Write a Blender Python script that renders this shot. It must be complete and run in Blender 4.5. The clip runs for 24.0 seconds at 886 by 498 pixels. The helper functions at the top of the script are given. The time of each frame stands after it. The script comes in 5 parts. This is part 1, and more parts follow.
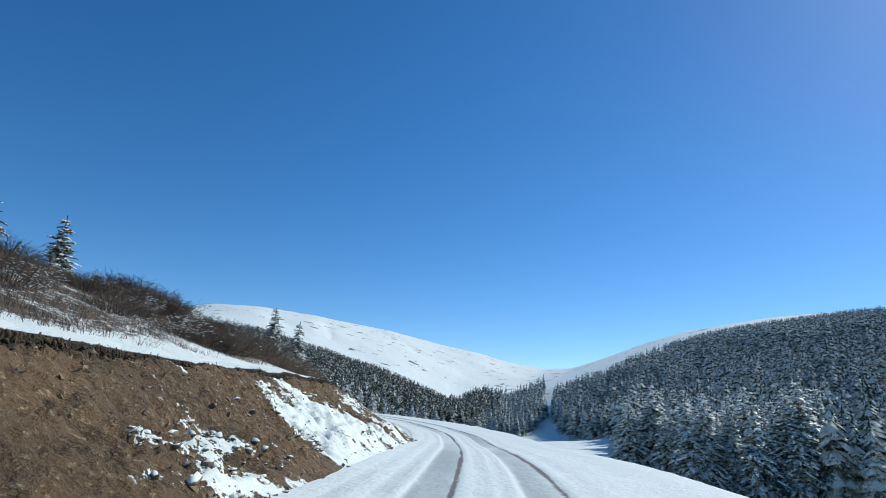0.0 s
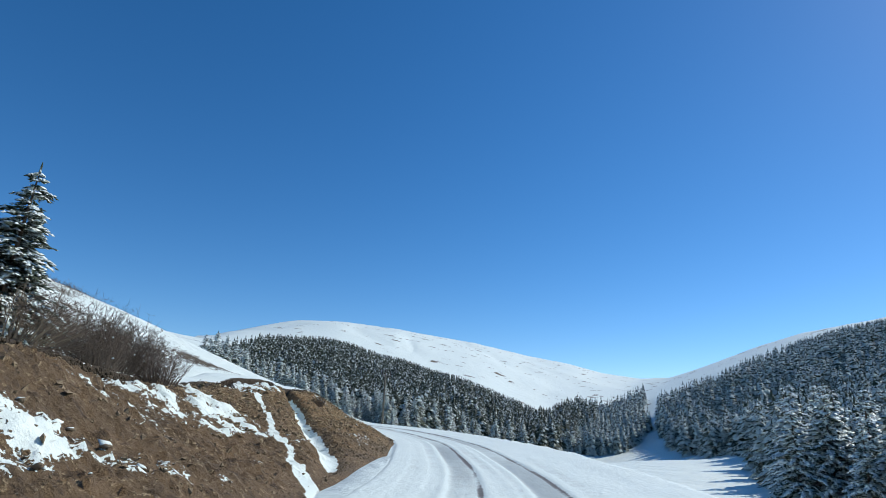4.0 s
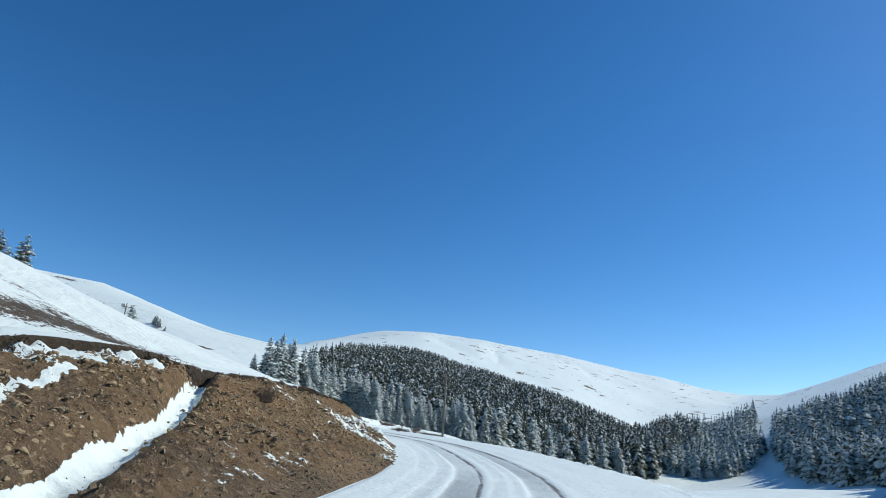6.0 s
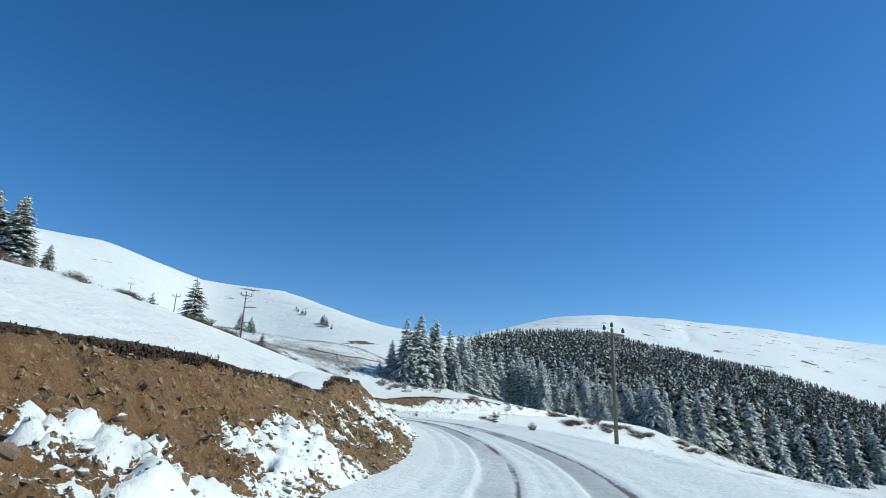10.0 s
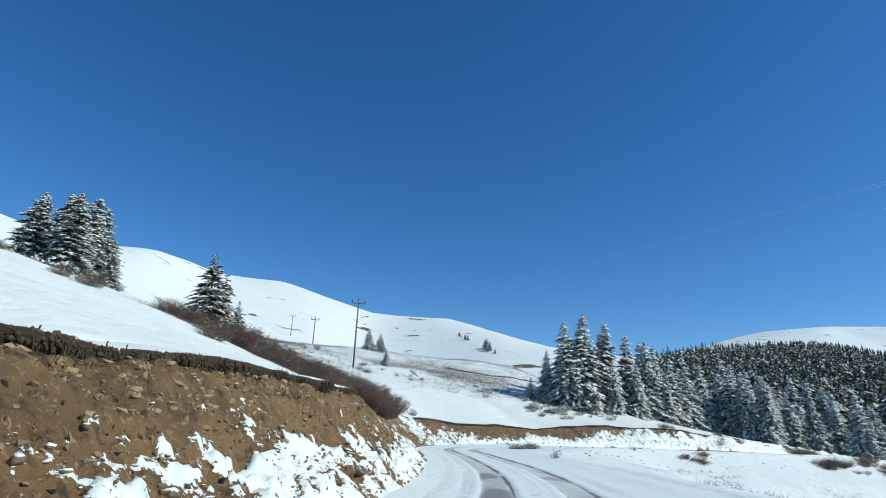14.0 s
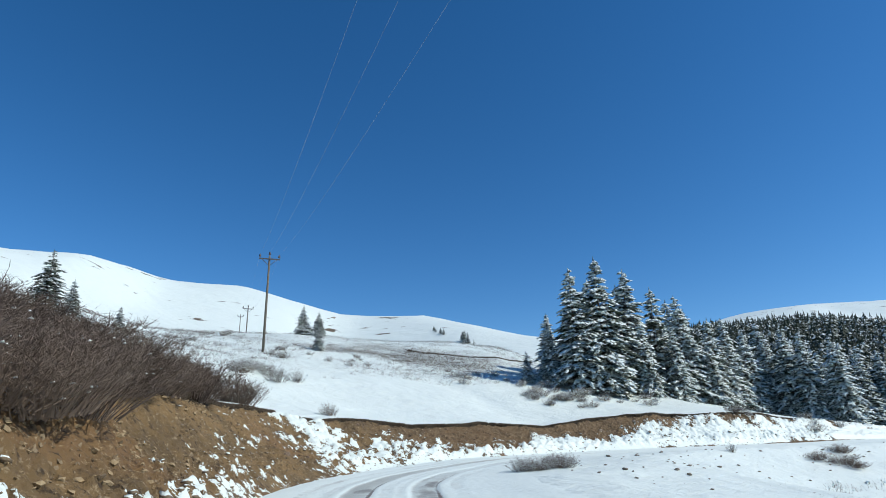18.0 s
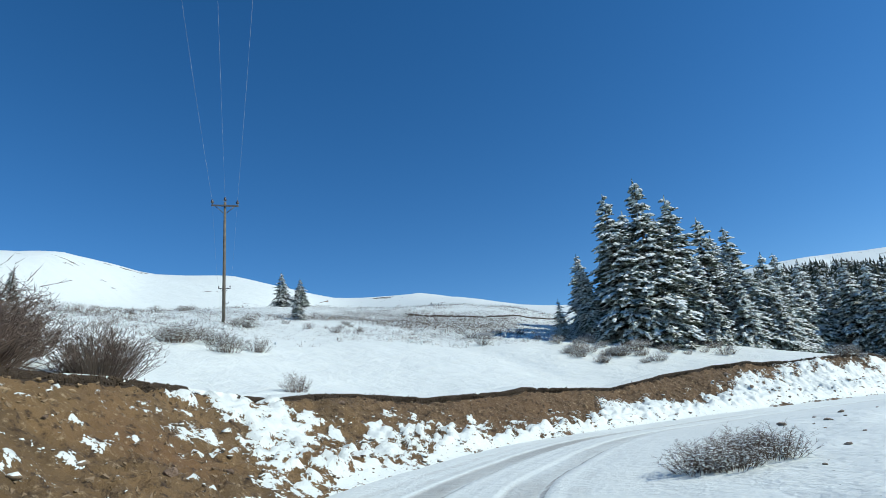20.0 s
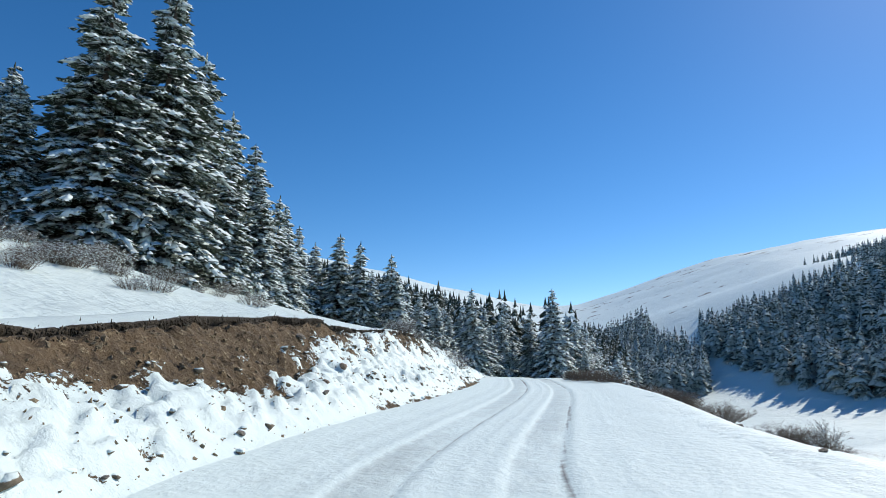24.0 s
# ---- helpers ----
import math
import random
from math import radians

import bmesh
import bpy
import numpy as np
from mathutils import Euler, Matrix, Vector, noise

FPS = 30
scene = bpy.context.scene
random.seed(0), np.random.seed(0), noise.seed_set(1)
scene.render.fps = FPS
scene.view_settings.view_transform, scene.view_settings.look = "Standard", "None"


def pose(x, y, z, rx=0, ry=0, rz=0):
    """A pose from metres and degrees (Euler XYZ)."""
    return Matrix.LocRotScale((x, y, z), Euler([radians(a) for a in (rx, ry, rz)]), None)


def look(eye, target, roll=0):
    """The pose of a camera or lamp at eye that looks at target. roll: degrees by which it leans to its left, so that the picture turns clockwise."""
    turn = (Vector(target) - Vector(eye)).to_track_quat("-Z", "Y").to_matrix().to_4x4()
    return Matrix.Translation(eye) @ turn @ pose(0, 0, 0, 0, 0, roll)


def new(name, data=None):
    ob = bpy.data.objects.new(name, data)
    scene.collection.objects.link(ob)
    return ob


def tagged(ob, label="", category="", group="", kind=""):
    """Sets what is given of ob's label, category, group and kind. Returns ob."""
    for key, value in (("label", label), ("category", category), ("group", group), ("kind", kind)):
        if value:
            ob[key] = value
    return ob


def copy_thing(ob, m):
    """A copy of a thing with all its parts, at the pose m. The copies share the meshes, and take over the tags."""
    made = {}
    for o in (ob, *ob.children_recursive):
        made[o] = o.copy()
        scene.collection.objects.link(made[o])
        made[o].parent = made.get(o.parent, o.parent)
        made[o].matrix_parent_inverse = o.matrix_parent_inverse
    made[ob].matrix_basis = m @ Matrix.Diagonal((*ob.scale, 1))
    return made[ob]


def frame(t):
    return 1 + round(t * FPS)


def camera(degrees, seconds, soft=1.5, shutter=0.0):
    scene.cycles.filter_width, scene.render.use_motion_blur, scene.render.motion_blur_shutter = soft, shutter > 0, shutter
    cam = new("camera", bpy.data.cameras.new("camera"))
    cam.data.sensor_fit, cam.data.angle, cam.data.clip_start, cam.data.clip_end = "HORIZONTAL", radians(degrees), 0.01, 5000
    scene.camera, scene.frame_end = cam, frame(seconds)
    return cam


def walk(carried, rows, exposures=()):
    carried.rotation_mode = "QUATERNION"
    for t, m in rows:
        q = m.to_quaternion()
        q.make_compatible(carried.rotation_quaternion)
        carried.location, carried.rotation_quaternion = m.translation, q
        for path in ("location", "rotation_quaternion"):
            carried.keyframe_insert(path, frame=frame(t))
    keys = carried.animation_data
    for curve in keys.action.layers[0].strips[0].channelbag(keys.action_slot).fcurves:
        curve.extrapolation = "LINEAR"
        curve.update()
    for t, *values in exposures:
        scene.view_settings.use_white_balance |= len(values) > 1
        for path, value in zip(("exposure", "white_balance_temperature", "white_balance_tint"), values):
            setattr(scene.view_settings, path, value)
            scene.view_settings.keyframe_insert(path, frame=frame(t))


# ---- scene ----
cam = camera(75.2, 24.0, soft=0.8)
PATH = [
    (0, (-1.758, 6.578, 9.172), (-1.556, 8.489, 9.728), 3.0),
    (0.5, (-1.077, 9.628, 9.255), (-0.904, 11.536, 9.83), 3.4),
    (1, (-0.382, 12.691, 9.344), (-0.252, 14.598, 9.935), 3.3),
    (1.5, (0.244, 15.754, 9.411), (0.31, 17.662, 10.006), 3.2),
    (2, (0.785, 18.787, 9.454), (0.795, 20.697, 10.048), 2.9),
    (2.5, (1.236, 21.802, 9.45), (1.214, 23.714, 10.035), 2.2),
    (4.5, (2.825, 33.875, 9.256), (2.688, 35.781, 9.846), 3.0),
    (5, (3.152, 36.882, 9.257), (2.934, 38.773, 9.869), 3.6),
    (5.5, (3.389, 39.872, 9.321), (3.09, 41.749, 9.942), 4.2),
    (6, (3.498, 42.836, 9.405), (3.12, 44.703, 10.016), 4.1),
    (6.5, (3.462, 45.749, 9.484), (2.992, 47.599, 10.081), 3.5),
    (7, (3.3, 48.605, 9.557), (2.736, 50.431, 10.145), 2.9),
    (7.5, (3.05, 51.439, 9.597), (2.385, 53.233, 10.179), 2.2),
    (8, (2.758, 54.311, 9.655), (2.011, 56.075, 10.229), 1.3),
    (8.5, (2.389, 57.19, 9.708), (1.575, 58.928, 10.273), 0.8),
    (9, (1.874, 60.009, 9.777), (1.014, 61.727, 10.332), 0.9),
    (9.5, (1.187, 62.755, 9.863), (0.295, 64.459, 10.412), 1.7),
    (11.5, (-2.291, 73.525, 10.157), (-3.338, 75.121, 10.753), 2.1),
    (12, (-3.341, 76.131, 10.223), (-4.455, 77.674, 10.838), 1.7),
    (12.5, (-4.54, 78.683, 10.269), (-5.726, 80.164, 10.9), 1.7),
    (13, (-5.872, 81.2, 10.3), (-7.13, 82.619, 10.935), 2.2),
    (13.5, (-7.325, 83.694, 10.326), (-8.652, 85.05, 10.957), 2.3),
    (14, (-8.891, 86.155, 10.388), (-10.266, 87.466, 11.015), 2.2),
    (14.5, (-10.571, 88.606, 10.486), (-11.982, 89.881, 11.107), 1.6),
    (15, (-12.36, 91.049, 10.586), (-13.787, 92.308, 11.201), 1.0),
    (15.5, (-14.247, 93.478, 10.657), (-15.665, 94.75, 11.266), 0.8),
    (16, (-16.215, 95.85, 10.701), (-17.602, 97.158, 11.305), 0.6),
    (16.5, (-18.232, 98.11, 10.722), (-19.578, 99.461, 11.324), 0.3),
    (17, (-20.303, 100.266, 10.748), (-21.614, 101.65, 11.356), -0.2),
    (17.5, (-22.413, 102.3, 10.784), (-23.715, 103.68, 11.417), -0.7),
    (19.5, (-30.905, 109.744, 10.914), (-32.228, 111.115, 11.522), -5.3),
    (20, (-32.976, 111.446, 10.954), (-34.278, 112.852, 11.528), -5.8),
    (20.5, (-34.939, 113.07, 10.995), (-36.197, 114.523, 11.548), -6.3),
    (21, (-36.69, 114.726, 11.025), (-37.868, 116.252, 11.557), -6.9),
    (21.5, (-38.169, 116.496, 11.044), (-39.2, 118.132, 11.554), -7.2),
    (22, (-39.383, 118.384, 11.082), (-40.181, 120.153, 11.563), -7.5),
    (22.5, (-40.34, 120.401, 11.156), (-40.849, 122.282, 11.606), -6.8),
    (23, (-41.056, 122.528, 11.22), (-41.255, 124.474, 11.637), -4.8),
    (23.5, (-41.539, 124.715, 11.272), (-41.488, 126.676, 11.661), -2.5),
    (24, (-41.881, 126.915, 11.322), (-41.55, 128.851, 11.699), 0.3),
]
walk(cam, [(t, look(eye, target, roll)) for t, eye, target, roll in PATH])

# ---- light ----
SUN_AZ, SUN_EL = radians(60), radians(39)
world = bpy.data.worlds.new("sky")
scene.world = world
world.use_nodes = True
wn = world.node_tree
sky = wn.nodes.new("ShaderNodeTexSky")
sky.sky_type = "NISHITA"
sky.sun_disc = False
sky.sun_elevation, sky.sun_rotation = SUN_EL, SUN_AZ
sky.altitude, sky.air_density, sky.dust_density, sky.ozone_density = 2500, 1.0, 0.7, 2.6
tone = wn.nodes.new("ShaderNodeHueSaturation")
tone.inputs["Saturation"].default_value = 1.3
wn.links.new(sky.outputs[0], tone.inputs["Color"])
wn.links.new(tone.outputs[0], wn.nodes["Background"].inputs[0])
wn.nodes["Background"].inputs[1].default_value = 0.138
sun_data = bpy.data.lights.new("sun", "SUN")
sun_data.energy, sun_data.angle, sun_data.color = 4.0, radians(0.53), (1.0, 0.96, 0.88)
sun = new("sun", sun_data)
sun.matrix_world = look((math.sin(SUN_AZ) * 100, math.cos(SUN_AZ) * 100, math.tan(SUN_EL) * 100), (0, 0, 0))

# ---- plan: road line, banks, hills ----
# centre of the road: x, y, z of its surface
ROAD = np.array([
    (-12, -70, 7.2), (-7.5, -35, 7.5), (-4.2, -8, 7.75), (-1.3, 6.5, 7.92), (0.1, 12.6, 8.09), (1.7, 21.8, 8.2), (3.3, 33.9, 8.02),
    (3.95, 42.8, 8.15), (3.5, 51.5, 8.35), (2.2, 60.8, 8.55), (-1.9, 73.7, 8.9), (-5.5, 81.4, 9.05),
    (-10.2, 88.9, 9.24), (-15.9, 96.1, 9.45), (-22.1, 102.6, 9.53), (-30.6, 110.1, 9.66), (-34.6, 113.4, 9.75), (-37.8, 116.7, 9.8),
    (-39.9, 120.6, 9.9), (-41.4, 127, 10.07), (-40.7, 132, 10.1), (-38.8, 137.5, 10.15), (-33.8, 150, 10.15), (-29.5, 165, 10.1),
    (-24, 184, 9.2), (-17, 199, 6.6), (-4, 214, 4.4), (14, 232, 3.0)])
# by y along the road: height of the bank, where its foot and its edge lie beside the road's middle, slope of the meadow above it and how far it holds
BANK = np.array([
    (-70, 2.0, 3.2, 6.5, 0.5, 40), (10, 1.75, 3.1, 6.5, 0.45, 40), (19, 1.72, 3.0, 6.5, 0.43, 40), (25, 1.95, 2.9, 6.6, 0.42, 39), (29, 2.12, 2.9, 6.7, 0.43, 38), (33, 2.25, 2.9, 6.8, 0.45, 36), (42, 2, 4.2, 8.6, 0.49, 40),
    (48, 1.85, 4, 9.7, 0.48, 40), (52.5, 2.25, 3.6, 9.4, 0.5, 40), (57, 2.1, 3.3, 9, 0.47, 39), (63, 2.05, 3.1, 7.7, 0.48, 39), (68, 2.05, 3, 6.8, 0.36, 35), (71.2, 1.86, 3, 6.1, 0.4, 39), (74.7, 1.6, 3, 5.6, 0.38, 34),
    (78, 1.42, 3, 5.3, 0.34, 27), (81, 1.74, 3, 5.4, 0.37, 26), (88, 1.95, 3, 5.6, 0.43, 22), (97, 2.15, 3, 5.3, 0.47, 21), (104, 2.3, 3, 5.8, 0.52, 25), (112, 2.55, 3.2, 6.4, 0.52, 29),
    (117, 2.6, 3.3, 7.2, 0.5, 42), (119.5, 2.4, 3.4, 7.4, 0.46, 60), (122, 2.15, 3.4, 7.4, 0.4, 85), (124.2, 2.16, 3.3, 6.9, 0.39, 86), (126.2, 1.8, 3.2, 6.4, 0.38, 88), (128.5, 1.79, 3, 5.8, 0.37, 90), (129.2, 1.9, 3, 5.7, 0.37, 90), (131, 1.7, 3, 5.7, 0.37, 90),
    (133.2, 1.53, 3, 5.8, 0.36, 90), (134.7, 1.73, 3, 5.8, 0.35, 90), (137, 1.98, 3, 5.9, 0.34, 90), (139.5, 2.2, 3, 6, 0.33, 90), (141, 2.28, 3, 6, 0.32, 90), (145, 2.22, 3, 6.1, 0.29, 90), (151, 2.1, 3, 5.4, 0.25, 90), (165, 1.2, 3, 5, 0.18, 90), (178, 0.7, 3, 5, 0.12, 90), (200, 0.3, 3, 5, 0.08, 90)])
FALL = np.array([(-70, 0.60), (40, 0.56), (56, 0.42), (66, 0.30), (75, 0.22), (95, 0.17), (115, 0.14), (126, 0.22), (138, 0.4), (165, 0.4), (200, 0.3)])
# hills round the place: azimuth, distance, elevation of their brow
RING = np.array([
    (-180, 400, 8.0), (-140, 300, 13.0), (-110, 257, 14.4), (-83, 272, 14.1), (-77, 315, 13.4), (-71, 353, 14.1), (-66, 404, 13), (-60, 411, 12.9), (-56, 402, 11.9), (-51, 434, 10.5),
    (-44, 400, 10.5), (-40, 345, 9.6), (-35, 300, 8.1), (-28, 300, 7.2), (-24, 306, 7.0), (-20, 380, 7.2), (-13, 380, 6.6), (-5, 390, 5.0),
    (3, 400, 3.4), (10, 430, 1.8), (17, 470, 2.2), (21, 450, 3.6), (25, 420, 5.0), (32, 380, 7.4), (38, 370, 8.4), (48, 350, 9.2), (60, 330, 9.6), (90, 300, 9.0), (140, 350, 8.0), (180, 400, 8.0)], float)
# the mountains behind them: azimuth, distance, elevation of the skyline
FAR_RING = np.array([
    (-32, 330, 6.5), (-28, 350, 7.3), (-24, 460, 7.9), (-20, 620, 8.9), (-16.6, 661, 9.7), (-12, 713, 9.85), (-6.3, 784, 9.4), (-4, 850, 9.0), (1.5, 1080, 8.2), (7, 1255, 7.0), (11, 1270, 6.3),
    (14, 1280, 5.5), (17.5, 1292, 5.0), (20.4, 1296, 5.1), (24, 1260, 6.2), (28.4, 1216, 7.7), (32, 1140, 8.8), (38, 960, 9.75), (44, 820, 10.1), (60, 500, 9.8), (75, 360, 8.0)])
RING_AT = (-8, 72, 10)


def smooth(a, b, x):
    k = np.clip((x - a) / (b - a), 0, 1)
    return k * k * (3 - 2 * k)


def lattice(i, j, seed):
    h = np.sin(i * 127.1 + j * 311.7 + seed * 74.7) * 43758.5453
    return h - np.floor(h)


def value_noise(x, y, seed=0):
    i, j = np.floor(x), np.floor(y)
    a, b = x - i, y - j
    a, b = a * a * (3 - 2 * a), b * b * (3 - 2 * b)
    return ((lattice(i, j, seed) * (1 - a) + lattice(i + 1, j, seed) * a) * (1 - b)
            + (lattice(i, j + 1, seed) * (1 - a) + lattice(i + 1, j + 1, seed) * a) * b)


def fbm(x, y, seed=0, octaves=4):
    total, size = 0, 0.5
    for k in range(octaves):
        total = total + size * (value_noise(x * 2**k, y * 2**k, seed + k) - 0.5)
        size *= 0.5
    return total


def spline(points, count):
    """Catmull-Rom through the points."""
    p = np.vstack([2 * points[0] - points[1], points, 2 * points[-1] - points[-2]])
    out = []
    for k in range(1, len(p) - 2):
        a, b, c, d = p[k - 1 : k + 3]
        t = np.linspace(0, 1, count, endpoint=False)[:, None]
        out.append(0.5 * (2 * b + (c - a) * t + (2 * a - 5 * b + 4 * c - d) * t**2 + (3 * b - a - 3 * c + d) * t**3))
    return np.vstack(out + [points[-1:]])


LINE = spline(ROAD, 12)
LINE_DIR = np.gradient(LINE[:, :2], axis=0)
LINE_DIR = np.stack([np.convolve(np.pad(LINE_DIR[:, k], 4, mode="edge"), np.ones(9) / 9, "valid") for k in (0, 1)], 1)
LINE_DIR /= np.linalg.norm(LINE_DIR, axis=1)[:, None]
LINE_S = np.r_[0, np.cumsum(np.linalg.norm(np.diff(LINE[:, :2], axis=0), axis=1))]


def beside(x, y):
    """Nearest place on the road: its y, its height, the distance to the left of it, the way along it."""
    best = np.empty(len(x), int)
    for k in range(0, len(x), 20000):
        dx = x[k : k + 20000, None] - LINE[None, :, 0]
        dy = y[k : k + 20000, None] - LINE[None, :, 1]
        best[k : k + 20000] = np.argmin(dx * dx + dy * dy, axis=1)
    dx, dy = x - LINE[best, 0], y - LINE[best, 1]
    t = LINE_DIR[best]
    along = np.clip(dx * t[:, 0] + dy * t[:, 1], -1.2, 1.2)
    u = -dx * t[:, 1] + dy * t[:, 0]
    ry = LINE[best, 1] + along * t[:, 1]
    rz = np.interp(ry, LINE[:, 1], LINE[:, 2])
    return ry, rz, u, LINE_S[best] + along


def bank_shape(ry, s):
    """Height of the bank, its foot and its edge, with their wander."""
    hb, toe, top = (np.interp(ry, BANK[:, 0], BANK[:, k]) for k in (1, 2, 3))
    wob = fbm(s * 0.22, s * 0 + 3.3, 11, 4)
    return hb * (1 + 0.25 * wob), toe + 0.5 * wob, top + 1.0 * fbm(s * 0.3, s * 0 + 8.1, 21, 4)


def hillside(d, m, reach):
    """Rise of the meadow at d beyond the edge of the bank."""
    return m * (reach * (1 - np.exp(-d / reach)) - 1.2 * (1 - np.exp(-d / 1.5)))


def terrain(x, y):
    """Height of the ground; distance to the left of the road, way along it, y of the road there."""
    shape = np.shape(x)
    x, y = np.asarray(x, float).ravel(), np.asarray(y, float).ravel()
    ry, rz, u, s = beside(x, y)
    hb, toe, top = bank_shape(ry, s)
    m, reach = np.interp(ry, BANK[:, 0], BANK[:, 4]), np.interp(ry, BANK[:, 0], BANK[:, 5])
    fall = np.interp(ry, FALL[:, 0], FALL[:, 1])
    k = np.clip((u - toe) / (top - toe), 0, 1)
    left = hb * k + hillside(np.maximum(u - top, 0), m, reach)
    v = np.maximum(-u - np.interp(ry, [40, 60, 75, 110, 124, 138, 165], [3.4, 4.0, 3.8, 4.5, 6.5, 4.0, 4.0]), 0)
    steeper = np.interp(ry, [55, 70, 100, 120, 140, 165], [0, 0.2, 0.3, 0.26, 0.2, 0.2])
    right = -fall * 22 * (1 - np.exp(-v / 22)) - steeper * 18 * (1 - np.exp(-np.maximum(v - 7, 0) / 18)) + 0.05 * smooth(0.0, 0.9, -u - 2.9) - 0.05 * smooth(4, 6, -u)
    beside_road = rz + np.where(u > 0, left, right)
    # away from the road the slopes run on from west to east
    xr = np.interp(y, [-60, 0, 40, 70, 90, 110, 125, 150, 200, 260, 400], [-8, -2, 3, 0, -11, -30, -41, -34, -18, -8, 10])
    zr = np.interp(y, LINE[:, 1], LINE[:, 2])
    ml = np.interp(y, [-70, 120, 150, 180, 230, 400], [0.36, 0.38, 0.3, 0.2, 0.17, 0.15])
    dl, dr = np.maximum(xr - 7 - x, 0), np.maximum(x - xr - 5, 0)
    broad = zr + np.where(x < xr, 1.8 + hillside(dl, ml, 90), -8.0 * (1 - np.exp(-dr / 14)))
    far_off = np.maximum(smooth(28, 60, np.abs(u)), smooth(175, 205, y))
    near = beside_road * (1 - far_off) + broad * far_off
    dx, dy = x - RING_AT[0], y - RING_AT[1]
    r, az = np.hypot(dx, dy), np.degrees(np.arctan2(dx, dy))
    far = np.interp(az, RING[:, 0], RING[:, 1])
    top_z = RING_AT[2] + far * np.tan(np.radians(np.interp(az, RING[:, 0], RING[:, 2])))
    q = r / far
    w = smooth(np.interp(az, [0, 8, 24, 45], [0.3, 0.36, 0.36, 0.25]), 1.0, q)
    z = near * (1 - w) + top_z * w
    out = np.maximum(np.interp(az, FAR_RING[:, 0], FAR_RING[:, 1]), far + 10)
    out_z = RING_AT[2] + out * np.tan(np.radians(np.interp(az, FAR_RING[:, 0], FAR_RING[:, 2])))
    behind = (az > -32) & (az < 75) & (out_z > top_z)
    k = np.clip((r - far) / (out - far), 0, 1)
    gully = 1 - np.abs(2 * value_noise(x / 70 + y / 300, y / 160, 13) - 1)
    rise = top_z + (out_z - top_z) * (1.25 * k - 0.25 * k * k) + np.sin(np.pi * k) * (10 * fbm(x / 130, y / 130, 15, 5) - 2.5 * gully**6)
    fall_off = np.where(r > out, out_z - 0.12 * (r - out), rise)
    z = np.where(q > 1, np.where(behind, fall_off, top_z - 0.12 * (r - far)), z)
    z = z + 4.0 * np.exp(-(((x - 62) / 25) ** 2) - ((y - 215) / 45) ** 2)
    z = z + 2.0 * np.exp(-(((x + 70) / 14) ** 2) - ((y - 160) / 14) ** 2) + 0.8 * np.exp(-(((x + 83) / 11) ** 2) - ((y - 144) / 11) ** 2)
    z = z + smooth(8, 40, np.abs(u)) * 1.4 * fbm(x / 21, y / 21, 5, 4) + 7 * smooth(0.3, 0.6, q) * (1 - smooth(0.7, 1, q)) * fbm(x / 80, y / 80, 9, 5)
    return z.reshape(shape), u.reshape(shape), s.reshape(shape), ry.reshape(shape)


def ground_z(x, y):
    return float(terrain(np.array([x]), np.array([y]))[0][0])
# ---- end of plan ----


# ---- materials ----
class Shader:
    """A short way to write node materials."""

    def __init__(self, name):
        self.m = bpy.data.materials.new(name)
        self.m.use_nodes = True
        self.t = self.m.node_tree
        self.out = self.t.nodes["Principled BSDF"]

    def node(self, kind, **values):
        n = self.t.nodes.new("ShaderNode" + kind)
        for key, v in values.items():
            if key == "operation":
                n.operation = v
            elif key == "data_type":
                n.data_type = v
            elif key == "attribute_name":
                n.attribute_name = v
        return n

    def put(self, socket, v):
        if isinstance(v, (int, float)):
            socket.default_value = v
        elif isinstance(v, tuple):
            socket.default_value = (*v, 1) if len(v) == 3 and socket.type == "RGBA" else v
        else:
            self.t.links.new(v, socket)

    def place(self):
        return self.node("NewGeometry").outputs["Position"]

    def own(self):
        return self.node("TexCoord").outputs["Object"]

    def noise(self, where, scale, detail=3.0, rough=0.55):
        n = self.node("TexNoise")
        self.put(n.inputs["Vector"], where)
        n.inputs["Scale"].default_value, n.inputs["Detail"].default_value, n.inputs["Roughness"].default_value = scale, detail, rough
        return n.outputs["Fac"]

    def math(self, op, a, b=0.0):
        n = self.node("Math", operation=op)
        self.put(n.inputs[0], a)
        self.put(n.inputs[1], b)
        return n.outputs[0]

    def ramp(self, v, lo, hi):
        n = self.node("MapRange")
        self.put(n.inputs[0], v)
        n.inputs[1].default_value, n.inputs[2].default_value = lo, hi
        return n.outputs[0]

    def mix(self, k, a, b):
        n = self.node("Mix", data_type="RGBA")
        self.put(n.inputs[0], k)
        self.put(n.inputs[6], a)
        self.put(n.inputs[7], b)
        return n.outputs[2]

    def attr(self, name):
        return self.node("Attribute", attribute_name=name).outputs["Fac"]

    def bump(self, h, strength=0.5, distance=0.05, below=None):
        n = self.node("Bump")
        self.put(n.inputs["Height"], h)
        n.inputs["Strength"].default_value, n.inputs["Distance"].default_value = strength, distance
        if below is not None:
            self.t.links.new(below, n.inputs["Normal"])
        return n.outputs["Normal"]

    def done(self, color, rough=0.8, normal=None, **more):
        self.put(self.out.inputs["Base Color"], color)
        self.put(self.out.inputs["Roughness"], rough)
        if normal is not None:
            self.t.links.new(normal, self.out.inputs["Normal"])
        for key, v in more.items():
            self.put(self.out.inputs[key.replace("_", " ")], v)
        return self.m


SNOW, SNOW_OLD = (0.765, 0.855, 0.805), (0.695, 0.785, 0.735)


